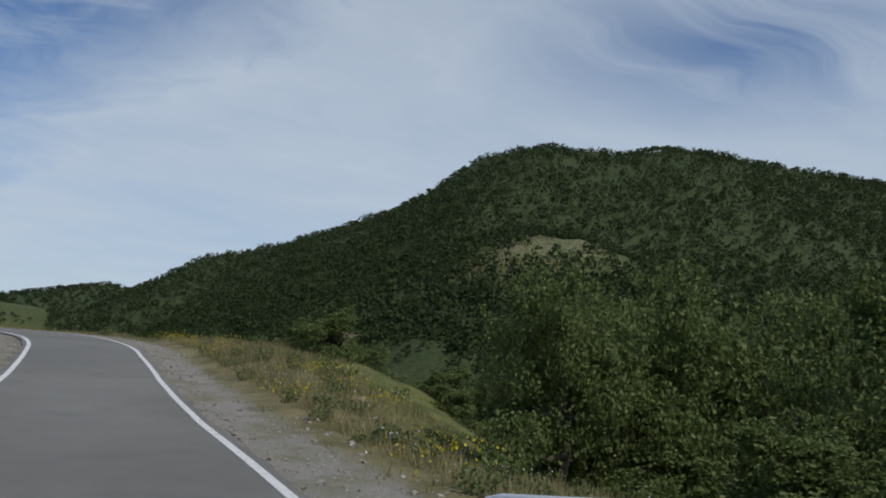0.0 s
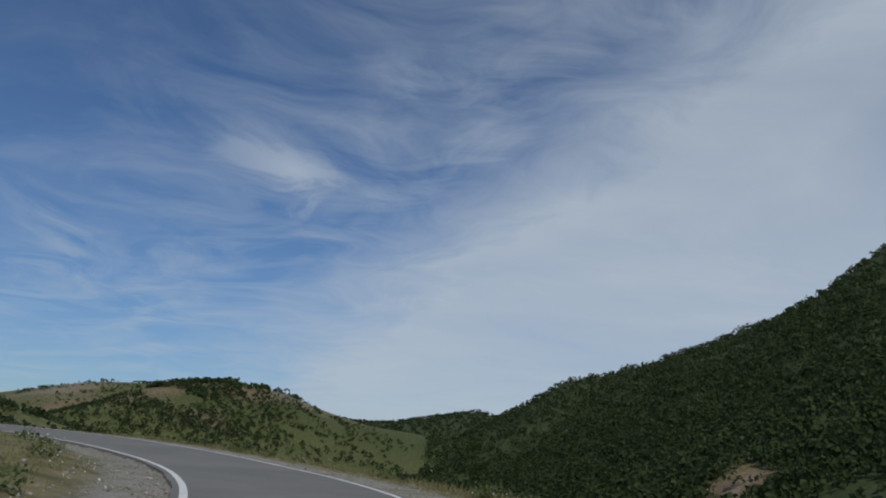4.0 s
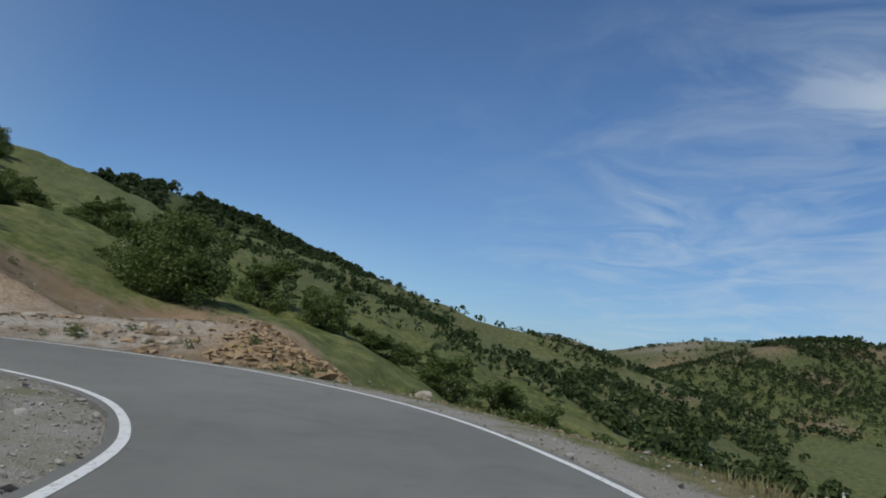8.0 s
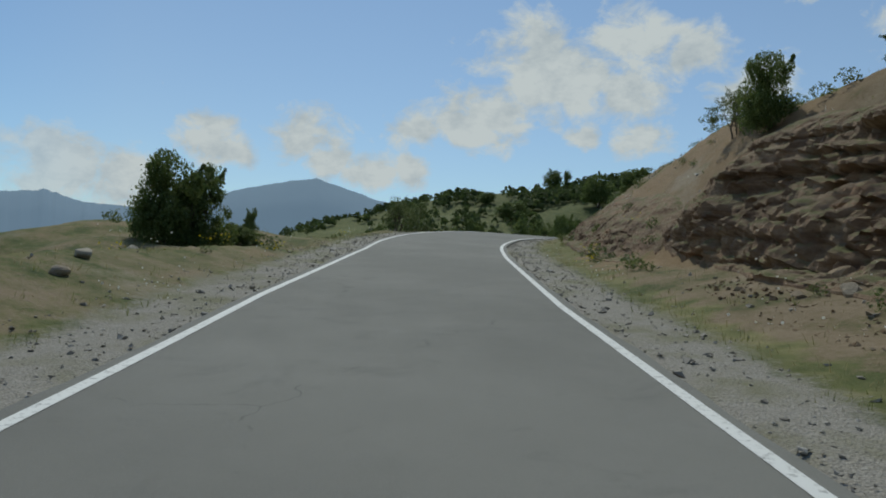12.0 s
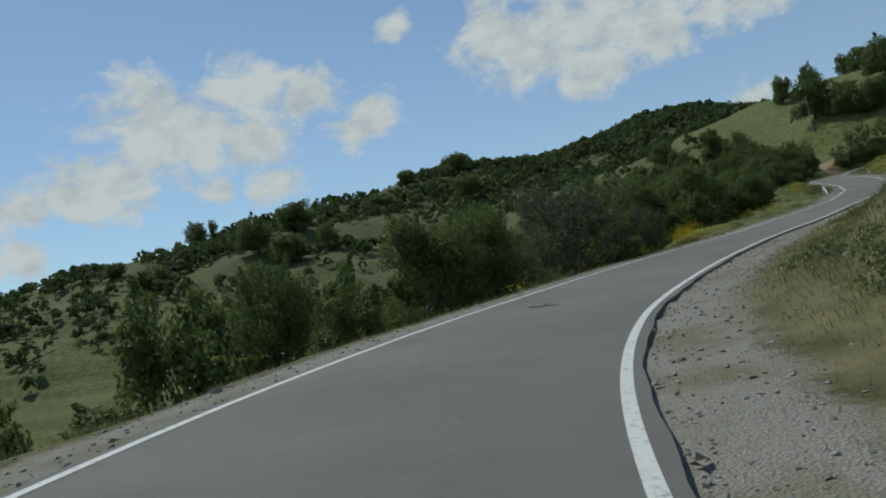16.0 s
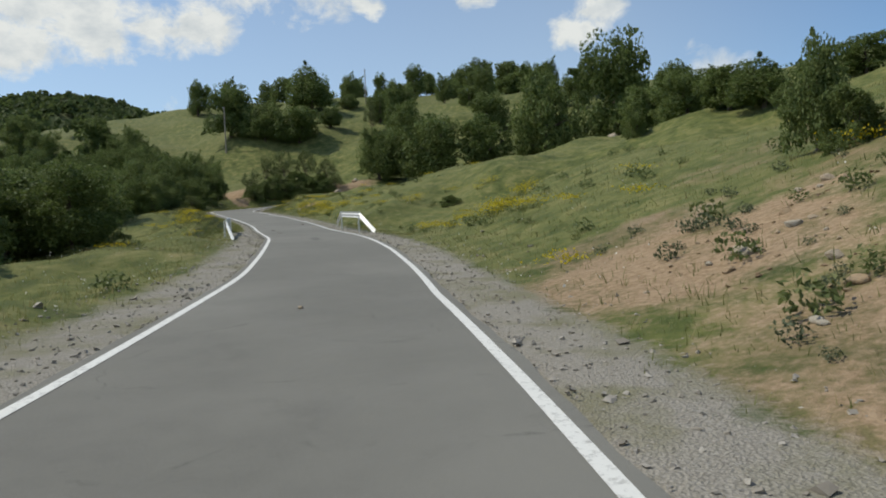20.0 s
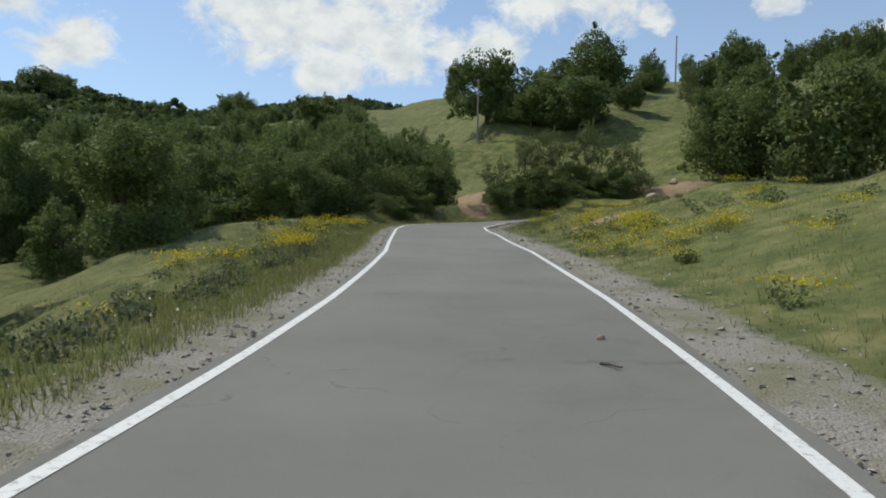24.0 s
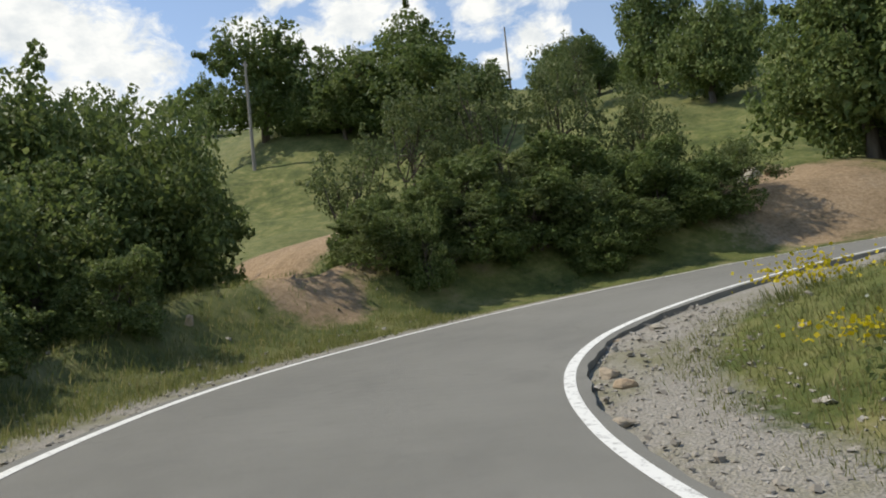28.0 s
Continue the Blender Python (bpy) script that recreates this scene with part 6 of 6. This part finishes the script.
# ---- single stones ----
def stone(x, y, size, seed, label, sink=0.25, group="", stretch=(1, 1, 0.7), mat=None):
    bm = bmesh.new()
    bmesh.ops.create_icosphere(bm, subdivisions=2 if mat else 3, radius=1)
    rng = random.Random(seed)
    cuts = [(Vector((rng.gauss(0, 1), rng.gauss(0, 1), rng.gauss(0, 1))).normalized(), rng.uniform(0.5, 0.85)) for _ in range(9)]
    for v in bm.verts:
        for way, at in cuts:
            over = v.co.dot(way) - at
            if over > 0:
                v.co -= way * over * (0.98 if mat else 0.85)
        v.co *= 1 + 0.10 * noise.noise(v.co * 2.3 + Vector((seed, 0, 0)))
        v.co = Vector((v.co.x * stretch[0], v.co.y * stretch[1], v.co.z * stretch[2])) * size
    me = bpy.data.meshes.new("stone")
    bm.to_mesh(me)
    bm.free()
    me.materials.append(mat or STONE)
    ob = new("boulder" if size > 0.35 else "stone", me)
    ob.matrix_basis = pose(x, y, ground_at(x, y) + size * stretch[2] * (0.8 - sink * 2), 0, 0, rng.uniform(0, 360))
    return tagged(ob, label, "rock", group)


stone(-46.2, -53.3, 0.32, 4, "pale stone lying on the soil bank", stretch=(0.9, 0.8, 0.95))
stone(-77.6, -151.9, 0.17, 5, "white stone standing in the verge grass", stretch=(0.6, 0.6, 1.1))
for i, (x, y, size) in enumerate([(-81.0, -145.2, 0.17), (-80.7, -145.0, 0.11), (-79.7, -144.0, 0.15), (-79.5, -143.6, 0.12), (-81.6, -144.9, 0.10), (-78.6, -142.8, 0.10)]):
    stone(x, y, size, 30 + i, "grey angular slab on the gravel inside the bend", group="stones inside the last bend", stretch=(1.2, 0.8, 0.5))
for i, (x, y) in enumerate([(-96.6, -142.5), (-101, -140), (-98.5, -154.3), (-97.2, -152.4), (-95.2, -153.2), (-88, -140.5), (-105, -112), (-76, -88)]):
    stone(x, y, random.Random(i).uniform(0.3, 0.6), 50 + i, "pale limestone block lying in the meadow", group="blocks in the meadow")
rng2 = random.Random(78)
for i in range(46):
    f = rng2.random()
    stone(-49.0 - 8.0 * f + rng2.gauss(0, 1.2), -57.0 - 13.0 * f + rng2.gauss(0, 1.4), 0.04 + 0.14 * rng2.random() ** 2, 500 + i, "small pale stone in the ochre soil of the gully", group="stones in the gully", stretch=(1.2, 0.9, 0.7))
rng2 = random.Random(77)
for i in range(120):
    f = 0.12 + 0.88 * rng2.random()
    x, y = -58.5 - 12.5 * f + rng2.gauss(0, 0.6), 38.6 + 4.2 * f + rng2.gauss(0, 1.0)
    if height(np.array([x]), np.array([y]))[1][0] < 0.9:
        continue
    stone(x, y, 0.05 + 0.26 * rng2.random() ** 2.6, 100 + i, "broken ochre rock fallen from the bank", group="fallen rocks at the hairpin", stretch=(rng2.uniform(0.8, 1.4), rng2.uniform(0.7, 1.1), rng2.uniform(0.5, 0.9)), mat=OCHRE)
stone(-3.0, 16.6, 0.16, 8, "brown pointed stone in the grass of the lip", stretch=(0.8, 0.6, 1.1))
stone(-68.6, 43.2, 0.42, 311, "pale yellow boulder among the fallen rocks", mat=OCHRE)
for i in range(40):
    x, y = -59.8 - 3.2 * rng2.random(), 34.3 + 2.2 * rng2.random()
    if height(np.array([x]), np.array([y]))[1][0] < 0.9:
        continue
    stone(x, y, 0.08 + 0.22 * rng2.random() ** 2, 320 + i, "grey limestone breaking out of the soil bank", group="grey outcrop at the hairpin", sink=0.38)
for i in range(22):
    f = i / 21
    stone(-61.5 - 1.6 * f + rng2.gauss(0, 0.10), 29.6 + 3.6 * f + rng2.gauss(0, 0.08), rng2.uniform(0.10, 0.20), 420 + i, "pale slab of the low ledge running along the bank", group="pale ledge at the hairpin", stretch=(1.5, 0.8, 0.5), sink=0.3)
for i in range(20):
    at = int((rng2.uniform(9, 13.5) + 3) * 24)
    off = RIGHT[at] + rng2.uniform(2.5, 7)
    stone(ROAD[at, 0] + ACROSS[at, 0] * off, ROAD[at, 1] + ACROSS[at, 1] * off, rng2.uniform(0.10, 0.26), 200 + i, "grey-brown stone at the foot of the rock cut", group="stones below the rock cut")
for i in range(12):
    at = int((rng2.uniform(10.8, 13.8) + 3) * 24)
    off = -LEFT[at] - rng2.uniform(1.2, 4.5)
    stone(ROAD[at, 0] + ACROSS[at, 0] * off, ROAD[at, 1] + ACROSS[at, 1] * off, rng2.uniform(0.10, 0.24), 230 + i, "pale stone on the outer verge", group="stones on the outer verge")


# ---- guard rails ----
def guard_rail(label, line, posts):
    """A corrugated beam bent down to the ground at its ends, on steel posts."""
    rail = tagged(new("guard_rail"), label, "guard rail", "guard rails")
    line = [Vector(p) for p in line]
    rail.location = line[1] - Vector((0, 0, 0.7))
    base = Vector(rail.location)
    section = [(0.00, 0.155), (0.03, 0.14), (0.055, 0.10), (0.055, 0.07), (0.02, 0.03), (0.0, 0.0), (0.02, -0.03), (0.055, -0.07), (0.055, -0.10), (0.03, -0.14), (0.0, -0.155)]
    bm = bmesh.new()
    rings = []
    for i, p in enumerate(line):
        d = (line[min(i + 1, len(line) - 1)] - line[max(i - 1, 0)])
        flat = Vector((d.y, -d.x, 0)).normalized()
        up = Vector((0, 0, 1))
        rings.append([bm.verts.new(p - base + flat * (a + t) + up * b) for t in (0.0, 0.006) for a, b in (section if t == 0 else section[::-1])])
    for r, s in zip(rings, rings[1:]):
        for j in range(len(r)):
            bm.faces.new((r[j], r[(j + 1) % len(r)], s[(j + 1) % len(s)], s[j]))
    bm.faces.new(rings[0])
    bm.faces.new(rings[-1][::-1])
    bmesh.ops.recalc_face_normals(bm, faces=bm.faces)
    part("beam", bm, STEEL, rail, "white-painted corrugated steel beam")
    for x, y, top in posts:
        bm = bmesh.new()
        foot = ground_at(x, y) - 0.3
        bmesh.ops.create_cube(bm, size=1)
        bmesh.ops.scale(bm, verts=bm.verts, vec=(0.08, 0.05, top - foot))
        bmesh.ops.translate(bm, verts=bm.verts, vec=Vector((x, y, (top + foot) / 2)) - base)
        bmesh.ops.bevel(bm, geom=bm.edges, offset=0.006, segments=1, affect="EDGES")
        part("post", bm, STEEL, rail)
    return rail


def above(x, y, up):
    return (x, y, ground_at(x, y) + up)


guard_rail("white steel guard rail with bent-down ends on the meadow side", [above(-64.36, -93.0, 0.06), above(-64.3, -93.6, 0.46), (-64.25, -94.3, 6.64), (-65.3, -97.2, 6.74), (-66.4, -100.2, 6.84), above(-67.6, -103.0, 0.1)], [(-64.4, -94.6, 6.70), (-66.35, -100.0, 6.88)])
guard_rail("white steel guard rail with bent-down ends above the drop", [above(-57.3, -93.3, 0.0), above(-57.9, -95.4, 0.4), (-58.5, -97.5, 6.46), (-59.3, -99.4, 6.56), (-60.0, -101.0, 6.62), above(-61.0, -103.6, 0.05)], [(-58.45, -97.5, 6.55), (-59.95, -100.8, 6.68)])

guard_rail("white steel guard rail above the first drop, its end bent down", [(0.0, 6.1, -1.36), (0.12, 5.85, -1.28), (0.74, 4.54, -1.02), (1.6, 2.7, -0.88), (3.1, -0.5, -0.85), (4.9, -4.3, -0.84), (6.8, -8.3, -0.84)], [(0.95, 4.3, -0.92), (2.6, 0.9, -0.76), (4.5, -3.2, -0.74), (6.4, -7.2, -0.74)])


# ---- poles and houses ----
def power_pole(x, y, tall, lean=0.0):
    pole = tagged(new("power_pole"), "grey weathered wooden power pole on the pasture", "pole", "power poles")
    pole.matrix_basis = pose(x, y, ground_at(x, y), lean, 0, 20)
    bm = bmesh.new()
    bmesh.ops.create_cone(bm, cap_ends=True, segments=12, radius1=0.15, radius2=0.09, depth=tall + 0.6)
    bmesh.ops.translate(bm, verts=bm.verts, vec=(0, 0, tall / 2 - 0.3))
    part("shaft", bm, TIMBER, pole)
    for dx in (-0.16, 0.16):
        bm = bmesh.new()
        bmesh.ops.create_cone(bm, cap_ends=True, segments=8, radius1=0.05, radius2=0.03, depth=0.16)
        bmesh.ops.translate(bm, verts=bm.verts, vec=(dx, 0, tall - 0.25))
        part("insulator", bm, PLASTER, pole)
    return pole


power_pole(-92.4, -189.9, 8.3, 1.0)
power_pole(-131.6, -206.0, 8.2)
power_pole(-150.0, -186.0, 8.0)


def farmhouse(x, y, turn, length, depth_, wall, roof, label):
    house = tagged(new("farmhouse"), label, "house", "hilltop houses")
    house.matrix_basis = pose(x, y, ground_at(x, y) - 0.3, 0, 0, turn)
    bm = bmesh.new()
    bmesh.ops.create_cube(bm, size=1)
    bmesh.ops.scale(bm, verts=bm.verts, vec=(length, depth_, wall))
    bmesh.ops.translate(bm, verts=bm.verts, vec=(0, 0, wall / 2))
    part("wall", bm, PLASTER, house)
    bm = bmesh.new()
    a, b, o = length / 2 + 0.5, depth_ / 2 + 0.6, wall - 0.15
    v = [bm.verts.new(p) for p in ((-a, -b, o), (a, -b, o), (a, b, o), (-a, b, o), (-a + 1, 0, o + roof), (a - 1, 0, o + roof), (-a, -b, o + 0.2), (a, -b, o + 0.2), (a, b, o + 0.2), (-a, b, o + 0.2))]
    for f in ((3, 2, 1, 0), (0, 1, 7, 6), (1, 2, 8, 7), (2, 3, 9, 8), (3, 0, 6, 9), (6, 7, 5, 4), (7, 8, 5), (8, 9, 4, 5), (9, 6, 4)):
        bm.faces.new([v[i] for i in f])
    roof_ob = part("roof", bm, TILE, house, "brown tiled hipped roof")
    bm = bmesh.new()
    bmesh.ops.create_cube(bm, size=1)
    bmesh.ops.scale(bm, verts=bm.verts, vec=(0.6, 0.6, 1.4))
    bmesh.ops.translate(bm, verts=bm.verts, vec=(length * 0.2, 0.6, wall + roof * 0.8))
    part("chimney", bm, PLASTER, roof_ob)
    for i in range(4):
        for side in (-1, 1):
            bm = bmesh.new()
            bmesh.ops.create_cube(bm, size=1)
            bmesh.ops.scale(bm, verts=bm.verts, vec=(1.0, 0.08, 1.2))
            bmesh.ops.translate(bm, verts=bm.verts, vec=(-length / 2 + length * (i + 0.5) / 4, side * (depth_ / 2 + 0.02), wall * 0.55))
            part("window", bm, DARK, house)
    return house


farmhouse(-235.9, -281.2, 35, 11, 8, 3.2, 2.4, "stone farmhouse with a brown tiled roof on the hilltop")
farmhouse(-225.0, -250.0, 60, 9, 7, 3.2, 2.2, "small hillside barn with a brown tiled roof among trees")


# ---- small things on the asphalt ----
def on_road(station, off):
    i = int(round((station + 3) * 24))
    return ROAD[i, 0] + ACROSS[i, 0] * off, ROAD[i, 1] + ACROSS[i, 1] * off, ROAD[i, 2] + BANK[i] * off


TAR = material("tar", lambda n, p: (n.mix(n.noise(p, 6, 6, 0.7), (0.105, 0.103, 0.095), (0.155, 0.151, 0.139)), n.noise(p, 90, 3)), 0.85, bump=0.003)
WORN = material("worn_asphalt", lambda n, p: (n.mix(n.noise(p, 9, 6, 0.7), (0.19, 0.18, 0.165), (0.33, 0.315, 0.28)), n.noise(p, 90, 3)), 0.9, bump=0.003)


def road_patch(station, off, length, width, seed, mat, label):
    """A thin repair or scuff with an uneven outline."""
    rng = random.Random(seed)
    x, y, z = on_road(station, off)
    i = int(round((station + 3) * 24))
    a, c = ALONG[i], ACROSS[i]
    slope = (ROAD[i + 4, 2] - ROAD[i - 4, 2]) / (np.linalg.norm(ROAD[i + 4, :2] - ROAD[i - 4, :2]))
    bm = bmesh.new()
    ring = []
    for k in range(22):
        turn = k * 2 * math.pi / 22
        f = 0.5 * rng.uniform(0.72, 1.12)
        u, v = math.cos(turn) * length * f, math.sin(turn) * width * f
        ring.append(bm.verts.new((a[0] * u + c[0] * v, a[1] * u + c[1] * v, slope * u + BANK[i] * v)))
    top = bm.faces.new(ring)
    low = bmesh.ops.extrude_face_region(bm, geom=[top])
    bmesh.ops.translate(bm, verts=[v for v in low["geom"] if isinstance(v, bmesh.types.BMVert)], vec=(0, 0, -0.012))
    bmesh.ops.recalc_face_normals(bm, faces=bm.faces)
    me = bpy.data.meshes.new("road_patch")
    bm.to_mesh(me)
    bm.free()
    me.materials.append(mat)
    ob = new("road_patch", me)
    ob.location = (x, y, z + 0.006)
    return tagged(ob, label, "road patch", kind="structure")


road_patch(22.8, -0.45, 3.0, 0.36, 1, TAR, "dark tar patch on the grey asphalt")


def fallen_branch(station, off, length, turn):
    """A dry twig with two side shoots, lying on the asphalt."""
    rng = np.random.RandomState(int(station * 10))
    x, y, z = on_road(station, off)
    pieces = [tube(rng, bend((-length / 2, 0, 0.02), (length / 2, 0.04, 0.025), rng, 0.012 * length, 6), np.linspace(0.016, 0.007, 6))]
    for f, side in ((-0.05, 1), (0.2, -1)):
        pieces.append(tube(rng, bend((f * length, 0.0, 0.022), ((f + 0.25) * length, side * 0.16 * length, 0.03), rng, 0.012 * length), np.linspace(0.008, 0.003, 4), 5))
    v, f = joined(pieces)
    ob = new("fallen_branch", raw_mesh("fallen_branch", v, f, BARK))
    ob.matrix_basis = pose(x, y, z, 0, 0, turn)
    return tagged(ob, "dry brown twig lying on the asphalt", "branch", "twigs on the road")


fallen_branch(17.2, -1.6, 0.9, 130)
fallen_branch(23.9, -1.5, 0.35, 20)
fallen_branch(23.6, -1.4, 0.3, 40)
fallen_branch(24.6, 1.2, 0.25, 100)
for i, (s, o, size) in enumerate([(24.2, 1.25, 0.06), (24.7, 1.4, 0.05), (28.3, 0.6, 0.05), (20.9, -0.9, 0.04)]):
    x, y, z = on_road(s, o)
    clod = stone(x, y, size, 400 + i, "small dark clod of earth lying on the road", group="clods on the road")
    clod.location.z = z + size * 0.35
